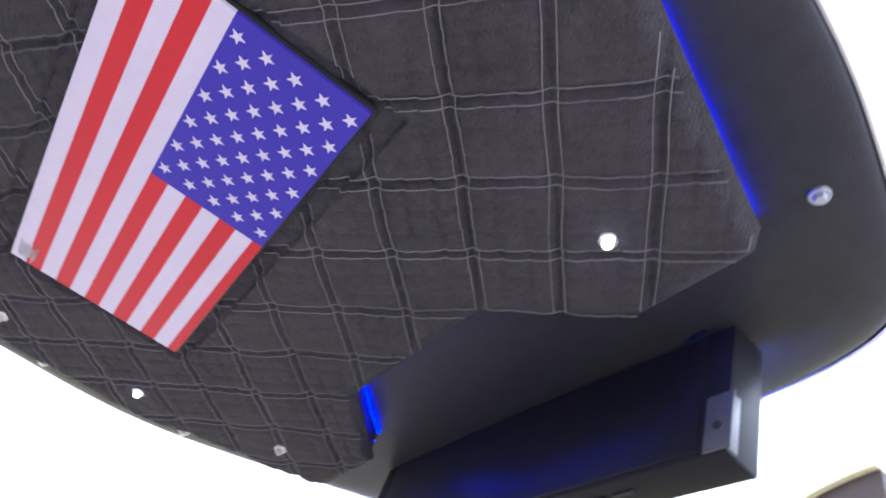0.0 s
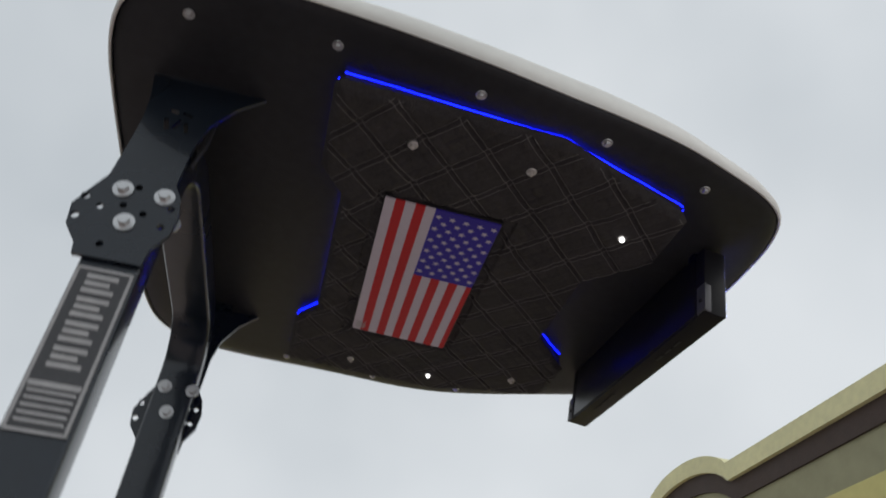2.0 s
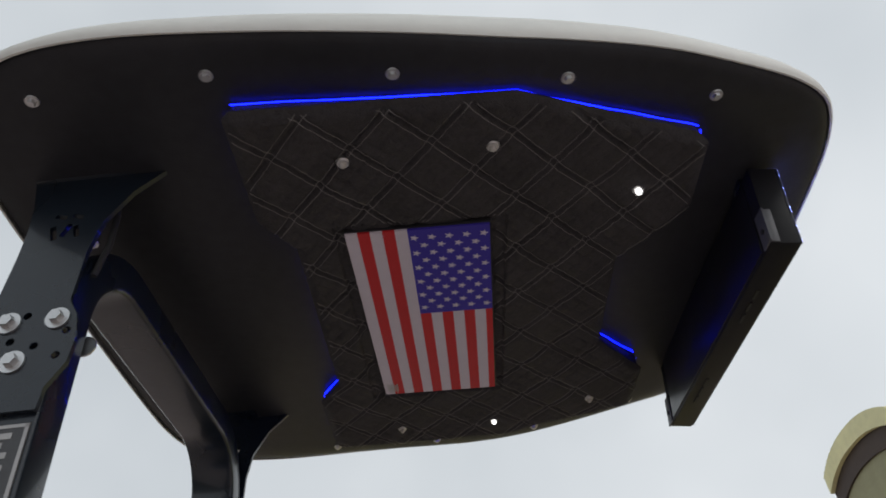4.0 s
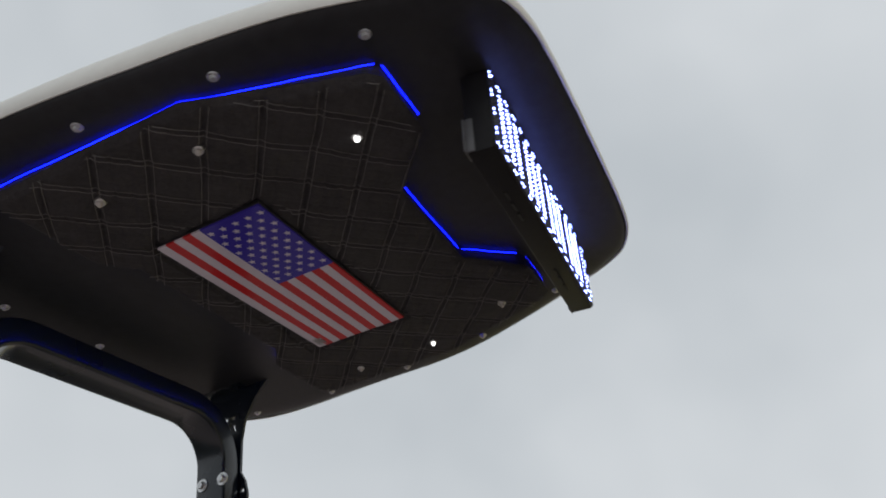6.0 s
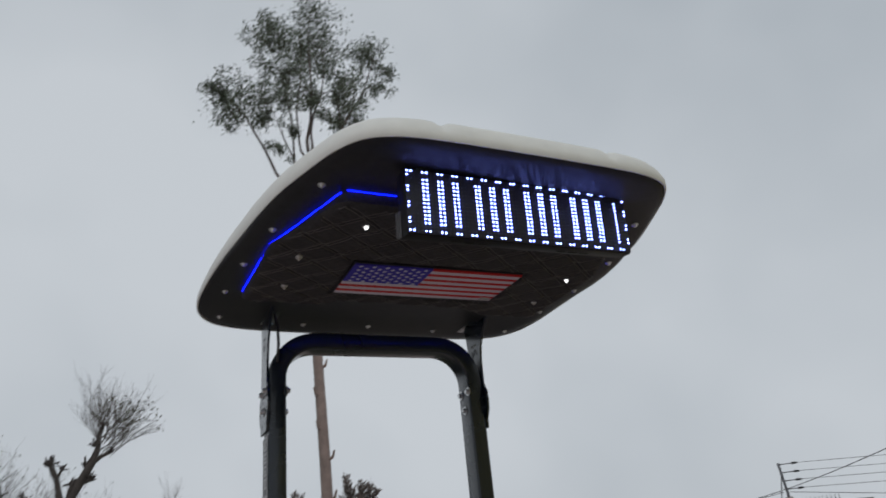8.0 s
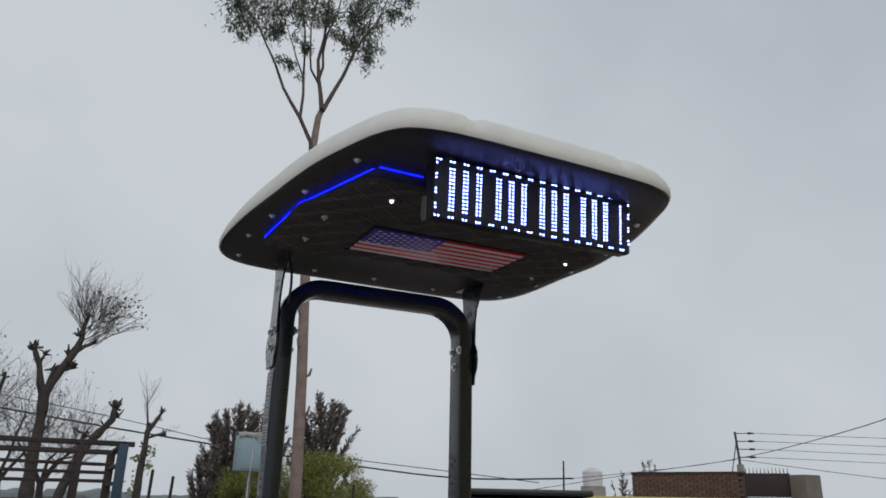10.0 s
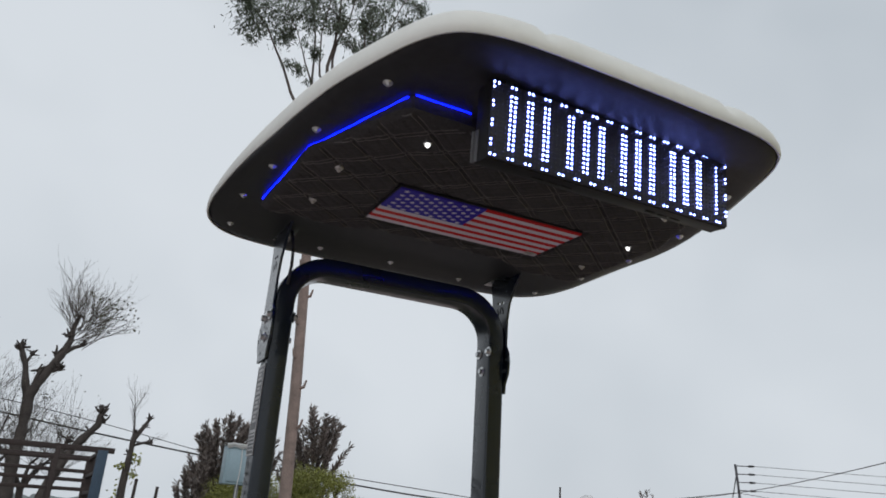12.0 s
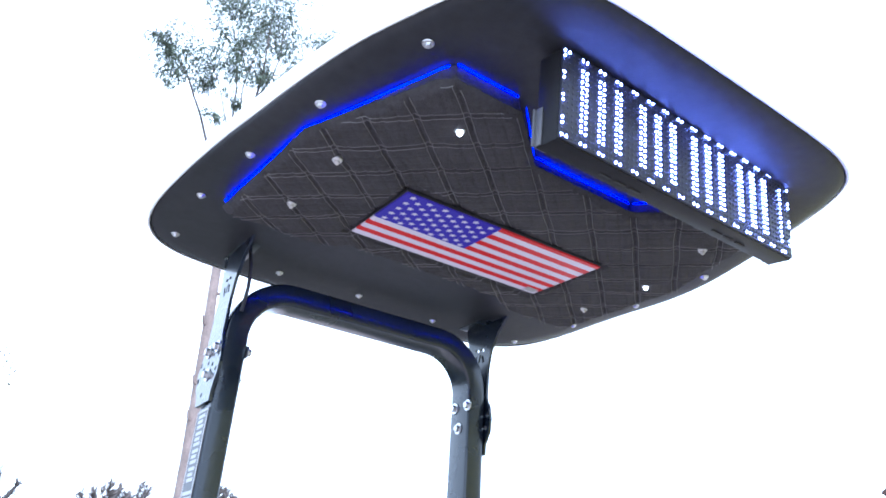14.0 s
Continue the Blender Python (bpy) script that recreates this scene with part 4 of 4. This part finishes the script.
wire("service_cable", [(-14, 24, 5.9), (-1.8, 24.0, 4.40), (3.2, 23.6, 3.55)], 0.012, "thin dark sagging cable")
for az, dd, h in ((6.3, 16, 2.2), (7.7, 16.5, 2.1), (20.5, 20, 2.1), (36.0, 27, 3.2)):
    c = spot(az, dd)
    bm = bmesh.new()
    cyl(bm, (c.x, c.y, 0), (c.x + 0.06, c.y, h), 0.035, 0.03, 8)
    solo("fence_post", bm, RUST, "thin dark upright post", "post", group="yard posts")

lamp_post = thing("street_lamp", (*spot(68.6, 34, -1.02, -1.5), 0), "slim pale street lamp with two short heads", "street lamp")
c = spot(68.6, 34, -1.02, -1.5)
bm = bmesh.new()
cyl(bm, (c.x, c.y, 0), (c.x, c.y, 8.05), 0.05, 0.03, 8)
part("mast", bm, STEEL_END, lamp_post, "slim pale mast")
for s in (-1, 1):
    bm = bmesh.new()
    tube_path(bm, [Vector((c.x, c.y, 7.85)), Vector((c.x + s * 0.14, c.y - s * 0.16, 8.0)), Vector((c.x + s * 0.24, c.y - s * 0.27, 8.05))], [0.03] * 3, 6)
    arm = part("arm", bm, STEEL_END, lamp_post)
    bm = bmesh.new()
    box(bm, (c.x + s * 0.25, c.y - s * 0.28, 8.05), (0.16, 0.16, 0.07), 0.03)
    part("lamp_head", bm, GREY_IRON, arm, "dark lamp head")

# ---- trees ----
rng = random.Random(7)


def leaves(bm, centre, radii, n, length, width, droop=0.0, hollow=0.0, up=0.0):
    """Scatters n small pointed leaves in an uneven ellipsoid."""
    c = Vector(centre)
    made = 0
    while made < n:
        v = Vector((rng.gauss(0, 0.5), rng.gauss(0, 0.5), rng.gauss(0, 0.5)))
        if v.length > 1.15 or noise.noise(c + Vector((v.x * radii[0], v.y * radii[1], v.z * radii[2])) * 2.3) < hollow:
            if rng.random() < 0.97:
                made += 0.15
                continue
        p = c + Vector((v.x * radii[0], v.y * radii[1], v.z * radii[2]))
        d = Vector((rng.uniform(-1, 1), rng.uniform(-1, 1), rng.uniform(-1, 1) - droop + up)).normalized()
        s = d.orthogonal().normalized()
        s = (Matrix.Rotation(rng.uniform(0, 6.28), 3, d) @ s) * width * rng.uniform(0.7, 1.2) / 2
        l = length * rng.uniform(0.6, 1.3)
        a = bm.verts.new(p)
        b = bm.verts.new(p + d * l * 0.45 + s)
        e = bm.verts.new(p + d * l)
        f = bm.verts.new(p + d * l * 0.45 - s)
        bm.faces.new((a, b, e, f))
        made += 1
    return bm


def limb(bm, pts, r0, r1, n=8):
    P = [Vector(p) for p in pts]
    k = len(P)
    tube_path(bm, P, [r0 + (r1 - r0) * i / (k - 1) for i in range(k)], n)


def twigs(bm, p, d, length, r, depth, spread=0.5, lift=0.15):
    pts = [Vector(p)]
    d = Vector(d).normalized()
    for i in range(3):
        d = (d + Vector((rng.uniform(-1, 1), rng.uniform(-1, 1), rng.uniform(-1, 1))) * 0.13 + Vector((0, 0, lift * 0.3))).normalized()
        pts.append(pts[-1] + d * length / 3)
    tube_path(bm, pts, [r, r * 0.85, r * 0.7, r * 0.5], 4)
    tips = [pts[-1]]
    if depth:
        for _ in range(3 if depth > 1 else 4):
            i = rng.choice((1, 2, 3))
            nd = (d + Vector((rng.uniform(-1, 1), rng.uniform(-1, 1), rng.uniform(-0.6, 1))) * spread).normalized()
            tips += twigs(bm, pts[i], nd, length * rng.uniform(0.55, 0.8), r * 0.55, depth - 1, spread, lift)
    return tips


euc = thing("eucalyptus_tree", (3.97, 15.3, 0), "tall eucalyptus tree with pale pinkish trunk and drooping grey-green leaves", "tree")


def in_depth(pts, y0, lean=0.25):
    """Gives a limb drawn in x and z a gentle swing in depth."""
    return [Vector((x, y0 + lean * noise.noise(Vector((x * 0.7, z * 0.5, 3.0))), z)) for x, z in pts]


bm = bmesh.new()
limb(bm, in_depth([(4.06, -0.1), (4.02, 2.3), (3.96, 4.4), (3.82, 7.0), (3.71, 9.0), (3.71, 9.9), (3.74, 10.8), (3.79, 11.51), (3.86, 11.73)], 15.3, 0.1), 0.15, 0.075, 12)
for z, s in ((6.7, 1), (5.2, -1), (8.2, 1), (3.6, 1), (7.4, -1), (4.5, 1), (6.0, -1)):
    x = float(np.interp(z, [0, 4.4, 9], [4.06, 3.96, 3.71]))
    limb(bm, [(x, 15.27, z), (x + s * 0.15, 15.2, z + 0.06), (x + s * 0.19, 15.18, z + 0.22)], 0.05, 0.022, 6)
trunk = part("trunk", bm, EUC_BARK, euc, "pale pinkish-grey trunk with peeling bark", 60)
BOUGHS = [
    ([(3.70, 9.8), (3.64, 10.68), (3.26, 11.29), (2.98, 11.78), (2.79, 12.17), (2.50, 12.92), (2.22, 13.39), (1.94, 13.85), (1.55, 14.2)], 0.065, 0.016),
    ([(3.26, 11.29), (3.30, 12.01), (3.28, 12.59), (3.25, 13.32), (3.20, 14.12), (3.05, 15.0), (2.7, 16.2)], 0.042, 0.012),
    ([(3.28, 12.59), (3.04, 13.11), (2.9, 13.5), (2.7, 14.2)], 0.028, 0.010),
    ([(3.82, 11.7), (3.77, 12.16), (3.71, 12.73), (3.67, 13.33), (3.79, 14.06), (3.78, 14.84), (3.7, 16.0), (3.8, 17.4)], 0.07, 0.014),
    ([(3.72, 12.5), (3.47, 12.92), (3.42, 13.31), (3.37, 14.26), (3.45, 15.3), (3.5, 16.6)], 0.036, 0.010),
    ([(3.71, 12.70), (3.84, 13.18), (3.80, 13.65), (3.86, 14.23), (4.06, 14.87), (4.2, 15.8), (4.2, 17.0)], 0.045, 0.011),
    ([(3.86, 11.68), (4.16, 12.41), (4.46, 13.12), (4.61, 13.66), (4.71, 13.97), (4.99, 14.50), (5.4, 15.3), (5.8, 16.6)], 0.065, 0.014),
    ([(4.62, 13.66), (4.61, 14.08), (4.56, 14.67), (4.7, 15.4)], 0.03, 0.010)]
ends = []
for pts, r0, r1 in BOUGHS:
    bm = bmesh.new()
    path = in_depth(pts, 15.3, 0.5)
    limb(bm, path, r0, r1)
    ends += path[3:]
    part("limb", bm, EUC_LIMB, euc, "dark grey-brown upper limb", 60)
CLUMPS = [(1.71, 14.24, 0.80), (1.19, 14.35, 0.40), (2.16, 14.43, 0.62), (1.47, 13.63, 0.39), (0.93, 14.36, 0.29), (2.47, 16.71, 0.59), (2.76, 16.36, 0.58), (2.54, 17.17, 0.47),
          (2.28, 15.45, 0.38), (3.78, 17.75, 0.77), (4.15, 17.23, 0.76), (3.47, 16.75, 0.59), (4.44, 16.77, 0.56), (3.84, 16.24, 0.66), (3.18, 15.45, 0.49), (3.47, 14.85, 0.56), (2.91, 14.29, 0.48)]
CLUMPS += [(2.57, 14.13, 0.40), (2.97, 15.14, 0.41), (3.82, 14.77, 0.45), (2.85, 12.77, 0.26), (3.08, 13.45, 0.25), (4.14, 14.01, 0.33), (5.95, 17.12, 0.65), (6.29, 16.56, 0.40),
           (5.53, 16.72, 0.44), (5.85, 15.90, 0.43), (4.80, 15.53, 0.58), (5.00, 14.80, 0.65), (4.56, 14.95, 0.49), (5.33, 14.37, 0.45), (4.98, 13.87, 0.33), (4.62, 14.29, 0.37)]
bm, sprays = bmesh.new(), bmesh.new()
for x, z, r in CLUMPS:
    c = Vector((x, 15.3 + rng.uniform(-0.5, 0.5), z))
    near = min(ends, key=lambda e: (e - c).length + max(0, e.z - c.z))
    mid = near.lerp(c, 0.55) + Vector((0, 0, 0.12))
    tube_path(sprays, [near, mid, c + Vector((0, 0, r * 0.3))], [0.016, 0.011, 0.004], 5)
    for k in range(int(3 + r * 9)):
        d = Vector((rng.gauss(0, 0.45), rng.gauss(0, 0.45), rng.gauss(0.05, 0.4))) * r
        tip = c + d
        tube_path(sprays, [mid, c + d * 0.4, tip], [0.007, 0.005, 0.002], 4)
        leaves(bm, tip, (r * 0.55, r * 0.55, r * 0.60), int(26 + 80 * r), 0.155, 0.032, droop=1.1, hollow=-0.2)
    leaves(bm, c, (r * 1.05, r * 1.05, r), int(520 * r * r), 0.155, 0.032, droop=1.0, hollow=-0.1)
tagged(part("branchlets", sprays, EUC_LIMB, euc, "thin dark branchlets", 60), kind="stuff")
tagged(part("crown", bm, EUC_LEAF, euc, "drooping grey-green leaves", 80), kind="stuff")

# pollarded, nearly bare trees
def knuckle(bm, at, n, length, r, lean=(0, 0, 0.4)):
    """A cut limb end: a ragged cluster of short blunt stubs."""
    for _ in range(n):
        d = (Vector((rng.uniform(-1, 1), rng.uniform(-1, 1), rng.uniform(-0.5, 1))) + Vector(lean)).normalized()
        l = length * rng.uniform(0.5, 1.2)
        a = Vector(at) + Vector((rng.uniform(-1, 1), rng.uniform(-1, 1), rng.uniform(-1, 1))) * r * 0.7
        w = (d + Vector((rng.uniform(-1, 1), rng.uniform(-1, 1), rng.uniform(-1, 1))) * 0.4).normalized()
        tube_path(bm, [a, a + d * l * 0.5, a + d * l * 0.5 + w * l * 0.5], [r * rng.uniform(0.5, 0.9), r * 0.45, r * rng.uniform(0.2, 0.5)], 6)


def gnarled(bm, pts, r0, r1, n=10):
    """A limb that swells and wanders as an old pollard does."""
    P = [Vector(p) for p in pts]
    path, radii = [], []
    steps = 5
    for i in range(len(P) - 1):
        for k in range(steps):
            t = k / steps
            q = P[i].lerp(P[i + 1], t)
            f = (i + t) / (len(P) - 1)
            path.append(q + Vector((noise.noise(q * 2.1), noise.noise(q * 2.1 + Vector((5, 0, 0))), 0)) * 0.035)
            radii.append((r0 + (r1 - r0) * f) * (1 + 0.28 * noise.noise(q * 3.7)))
    path.append(P[-1])
    radii.append(r1)
    tube_path(bm, path, radii, n)


bare = thing("pollarded_tree", (-1.46, 16.9, 0), "leaning pollarded tree with ragged stubs and a crown of fine twigs", "tree", "pollarded trees")
bm = bmesh.new()
gnarled(bm, [(-1.45, 16.9, -0.1), (-1.46, 16.9, 1.77), (-1.46, 16.9, 2.46), (-1.45, 16.9, 3.10), (-1.47, 16.9, 3.85), (-1.26, 16.9, 4.38), (-1.06, 16.9, 4.80), (-0.94, 16.9, 5.16), (-0.91, 16.9, 5.52), (-0.87, 16.9, 5.74)], 0.155, 0.04)
gnarled(bm, [(-1.48, 16.9, 3.80), (-1.59, 16.88, 4.06), (-1.69, 16.88, 4.49), (-1.84, 16.88, 4.79)], 0.085, 0.055, 8)
gnarled(bm, [(-1.69, 16.88, 4.49), (-1.66, 16.88, 4.6), (-1.63, 16.88, 4.70)], 0.045, 0.03, 6)
gnarled(bm, [(-1.44, 16.9, 4.05), (-1.42, 16.89, 4.25), (-1.39, 16.88, 4.42)], 0.055, 0.04, 6)
gnarled(bm, [(-1.22, 16.9, 4.42), (-1.12, 16.89, 4.43), (-1.02, 16.88, 4.49)], 0.05, 0.035, 6)
gnarled(bm, [(-1.03, 16.9, 4.85), (-0.85, 16.9, 5.0), (-0.67, 16.9, 5.08)], 0.06, 0.035, 7)
for x, z, n, l, r in ((-1.87, 4.82, 12, 0.22, 0.055), (-1.63, 4.73, 6, 0.15, 0.04), (-1.39, 4.42, 7, 0.16, 0.05), (-1.02, 4.49, 9, 0.19, 0.05), (-0.67, 5.08, 7, 0.15, 0.04), (-1.04, 5.24, 7, 0.16, 0.045), (-1.16, 4.79, 8, 0.17, 0.05), (-0.87, 5.74, 4, 0.12, 0.03)):
    knuckle(bm, (x, 16.88, z), n, l, r)
part("trunk", bm, BARK, bare, "grey-brown leaning trunk with cut stubs", 40)
bm = bmesh.new()
tips = []
for k in range(64):
    side = rng.uniform(-0.85, 1.25)
    base = (-0.90 + rng.uniform(-0.05, 0.28) * (side > 0), 16.9 + rng.uniform(-0.08, 0.08), rng.uniform(5.05, 5.75) - 0.1 * (side > 0.6))
    tips += twigs(bm, base, (side * 0.8, rng.uniform(-0.5, 0.5), 1.0 - 0.45 * max(0, side)), rng.uniform(0.5, 0.85), 0.0095, 2, 0.7, 0.12)
part("twig_crown", bm, TWIG, bare, "rounded crown of fine bare twigs", 60)
bm = bmesh.new()
for t in tips:
    if t.x > -0.75 and t.z < 6.3 and rng.random() < 0.5:
        leaves(bm, t, (0.07, 0.07, 0.07), 1, 0.085, 0.05)
tagged(part("sparse_leaf", bm, DRY_LEAF, bare, "few olive leaves", 80), kind="stuff")

stub = thing("pollarded_tree", (-1.15, 16.85, 0), "leaning pollarded trunk ending in ragged stubs", "tree", "pollarded trees")
bm = bmesh.new()
gnarled(bm, [(-1.25, 16.85, -0.1), (-1.02, 16.85, 1.1), (-0.76, 16.85, 1.93), (-0.54, 16.85, 2.57), (-0.18, 16.85, 3.13), (0.01, 16.85, 3.37), (0.02, 16.85, 3.60)], 0.13, 0.06)
gnarled(bm, [(-0.66, 16.85, 2.25), (-0.59, 16.85, 2.73), (-0.53, 16.85, 2.95)], 0.06, 0.045, 7)
for x, z, n, l, r in ((0.02, 3.63, 12, 0.22, 0.055), (-0.10, 3.18, 5, 0.15, 0.05), (-0.53, 2.97, 8, 0.16, 0.045), (0.10, 3.44, 6, 0.16, 0.045)):
    knuckle(bm, (x, 16.84, z), n, l, r)
part("trunk", bm, BARK, stub, "grey-brown leaning trunk with cut stubs", 40)

thin = thing("pollarded_tree", (0.66, 15.78, 0), "slender pollarded tree with a few green leaves low down", "tree", "pollarded trees")
bm = bmesh.new()
gnarled(bm, [(0.66, 15.78, -0.1), (0.66, 15.78, 1.85), (0.68, 15.78, 2.49), (0.71, 15.78, 3.07), (0.83, 15.78, 3.30), (0.95, 15.78, 3.52)], 0.09, 0.035, 8)
gnarled(bm, [(0.71, 15.78, 3.0), (0.63, 15.78, 3.44), (0.59, 15.78, 3.8)], 0.026, 0.010, 6)
gnarled(bm, [(0.72, 15.78, 2.92), (0.93, 15.78, 3.01), (1.07, 15.78, 3.02)], 0.03, 0.022, 6)
for x, z, n, l, r in ((0.95, 3.51, 8, 0.13, 0.032), (1.07, 3.02, 6, 0.10, 0.03), (0.74, 3.14, 7, 0.12, 0.035), (0.66, 2.75, 5, 0.11, 0.03), (0.86, 3.34, 5, 0.11, 0.03)):
    knuckle(bm, (x, 15.78, z), n, l, r)
part("trunk", bm, BARK, thin, "grey-brown slender trunk with cut stubs", 40)
bm = bmesh.new()
for k in range(10):
    twigs(bm, (0.62, 15.78, 3.35 + 0.05 * k), (rng.uniform(-0.8, 0.5), rng.uniform(-0.3, 0.3), 1), 0.40, 0.005, 1)
for k in range(3):
    twigs(bm, (0.95, 15.78, 3.05), (1, rng.uniform(-0.3, 0.3), 0.3), 0.3, 0.004, 1)
part("twig_crown", bm, TWIG, thin, "fine bare twigs", 60)
bm = bmesh.new()
for c in ((0.56, 15.78, 2.40), (0.62, 15.78, 2.10), (0.80, 15.78, 2.25), (0.56, 15.78, 1.92), (0.80, 15.78, 2.62)):
    leaves(bm, c, (0.12, 0.12, 0.17), 55, 0.09, 0.05)
tagged(part("crown", bm, BUSH_LEAF, thin, "small tufts of green leaves", 80), kind="stuff")

for bx, by, h, limbs in ((-2.15, 17.6, 4.6, 6), (-2.85, 17.0, 6.1, 2), (-1.3, 18.6, 4.5, 6), (-3.4, 17.2, 5.6, 3)):
    tr = thing("bare_tree", (bx, by, 0), "bare branching tree with fine twigs and few leaves", "tree", "bare trees")
    bm = bmesh.new()
    gnarled(bm, [(bx, by, -0.1), (bx + 0.1, by, 1.3), (bx + 0.05, by, 2.0)], 0.11, 0.07, 8)
    ends = []
    for k in range(limbs):
        a = rng.uniform(-0.8, 0.8) if limbs > 3 else (0.45, -0.3, 0.1)[k]
        e = (bx + 0.05 + a * 1.1, by + rng.uniform(-0.5, 0.5), h - 1.5 + rng.uniform(-0.6, 0.4))
        gnarled(bm, [(bx + 0.05, by, 1.9), (bx + a * 0.55, by, 2.5), e], 0.05 if limbs > 3 else 0.075, 0.016 if limbs > 3 else 0.04, 6)
        if limbs <= 3:
            knuckle(bm, e, 7, 0.18, 0.045)
            knuckle(bm, (bx + a * 0.8, by, 3.0), 3, 0.14, 0.04)
        ends.append(e)
    part("trunk", bm, BARK, tr, "grey-brown trunk and limbs", 40)
    bm = bmesh.new()
    tips = []
    for e in ends:
        for k in range(12 if limbs > 3 else 7):
            tips += twigs(bm, (e[0], e[1], e[2] - 0.7 * rng.random()), (rng.uniform(-1, 1), rng.uniform(-0.5, 0.5), rng.uniform(0.2, 1)), rng.uniform(0.5, 0.9), 0.009, 2, 0.7)
    part("twig_crown", bm, TWIG, tr, "fine bare twigs", 60)
    bm = bmesh.new()
    for t in tips[::3]:
        leaves(bm, t, (0.1, 0.1, 0.1), 1, 0.06, 0.035)
    tagged(part("sparse_leaf", bm, DRY_LEAF, tr, "few olive leaves", 80), kind="stuff")


def plume_tree(x, y, w, h, n, label, dense=75):
    """A dense dark tree whose shoots end in upright leafy plumes."""
    tr = thing("dark_evergreen_tree", (x, y, 0), label, "tree", "dark evergreens")
    wood, leaf = bmesh.new(), bmesh.new()
    limb(wood, [(x, y, -0.1), (x, y, h * 0.5)], 0.12, 0.06)
    for k in range(n):
        a = rng.uniform(0, math.tau)
        r = math.sqrt(rng.random())
        level = rng.uniform(0.35, 1.0) if k % 3 else 1.0
        top = h * level * (1 - 0.22 * r ** 3) - rng.uniform(0, 0.12) * h
        wide = w * (1.12 if level > 0.8 else 1.2)
        tx, ty = x + r * wide * math.cos(a), y + r * wide * math.sin(a)
        pts = [Vector((x + r * w * 0.3 * math.cos(a), y + r * w * 0.3 * math.sin(a), max(0.1, top - 1.3))),
               Vector((x + r * wide * 0.62 * math.cos(a), y + r * wide * 0.62 * math.sin(a), top - 0.6)), Vector((tx, ty, top))]
        tube_path(wood, pts, [0.022, 0.015, 0.006], 4)
        out_d = Vector((math.cos(a) * r, math.sin(a) * r, 0)) * 0.9
        for i in range(dense):
            t = rng.uniform(0.1, 1.0) ** 0.8
            c = pts[0].lerp(pts[1], t * 2) if t < 0.5 else pts[1].lerp(pts[2], t * 2 - 1)
            d = (out_d + Vector((0, 0, 0.9)) + Vector((rng.uniform(-1, 1), rng.uniform(-1, 1), rng.uniform(-0.5, 0.5))) * 0.95).normalized()
            s = d.orthogonal().normalized()
            s = (Matrix.Rotation(rng.uniform(0, 6.28), 3, d) @ s) * 0.022
            l = rng.uniform(0.12, 0.25)
            v = [leaf.verts.new(q) for q in (c, c + d * l * 0.55 + s, c + d * l, c + d * l * 0.55 - s)]
            leaf.faces.new(v)
    part("trunk", wood, BARK, tr, "dark trunk and shoots", 60)
    tagged(part("crown", leaf, DARK_LEAF, tr, "dense dark green upswept leaves", 80), kind="stuff")


plume_tree(3.35, 19.6, 0.75, 4.38, 85, "dark evergreen tree of upright leafy plumes behind the bush")
plume_tree(4.25, 19.9, 0.7, 4.42, 75, "dark evergreen tree of upright leafy plumes behind the bush")
plume_tree(5.8, 19.0, 0.86, 4.72, 85, "dark evergreen tree of upright leafy plumes behind the bush")
plume_tree(2.72, 19.2, 0.42, 3.1, 34, "low dark evergreen shrub of upright leafy plumes")
for x, y, rx, rz, n in ((5.55, 17.9, 1.12, 1.58, 12000), (3.85, 18.2, 0.85, 1.5, 8000)):
    bush = thing("yellow_green_bush", (x, y, 0), "rounded bright yellow-green leafy bush", "bush", "yellow-green bushes")
    bm = bmesh.new()
    for k in range(14):
        twigs(bm, (x, y, 0), (rng.uniform(-0.6, 0.6), rng.uniform(-0.5, 0.5), 1), 1.3, 0.03, 1)
    part("stem", bm, BARK, bush, "thin brown stems", 60)
    bm = bmesh.new()
    for k in range(22):
        u, v = rng.uniform(-1, 1), rng.uniform(-0.8, 0.8)
        top = 1.55 + rz * math.sqrt(max(0, 1 - u * u * 0.85)) * rng.uniform(0.1, 0.82)
        leaves(bm, (x + u * rx * 0.85, y + v * 0.7, top), (0.36, 0.36, 0.32), n // 11, 0.075, 0.022, hollow=-0.5, up=0.5)
    tagged(part("crown", bm, BUSH_LEAF, bush, "bright yellow-green leaves", 80), kind="stuff")
for az, dd, h in ((42.2, 33, 3.8), (40.2, 32, 3.15), (68.6, 16, 3.8), (70.0, 16.5, 3.6)):
    c = spot(az, dd)
    plume_tree(c.x, c.y, 0.45, h, 13, "small dark shrub beside the wall", 42)

# far hazy woods along the horizon
bm = bmesh.new()
for k in range(260):
    az = rng.uniform(-40, 125)
    dd = rng.uniform(230, 330)
    c = spot(az, dd)
    r = rng.uniform(4, 9)
    h = rng.uniform(1.0, 2.2)
    bmesh.ops.create_icosphere(bm, subdivisions=2, radius=1, matrix=Matrix.Translation((c.x, c.y, h * 0.5)) @ Matrix.Diagonal((r, r, h, 1)))
for v in bm.verts:
    v.co += Vector((noise.noise(v.co * 0.5), noise.noise(v.co * 0.5 + Vector((7, 0, 0))), noise.noise(v.co * 0.6 + Vector((0, 9, 0))))) * 1.6
solo("distant_woods", bm, material("hazy_woods", (0.17, 0.19, 0.19), 0.95, var=0.25, scale=0.15), "hazy grey-green woods on the horizon", "woods", kind="stuff")
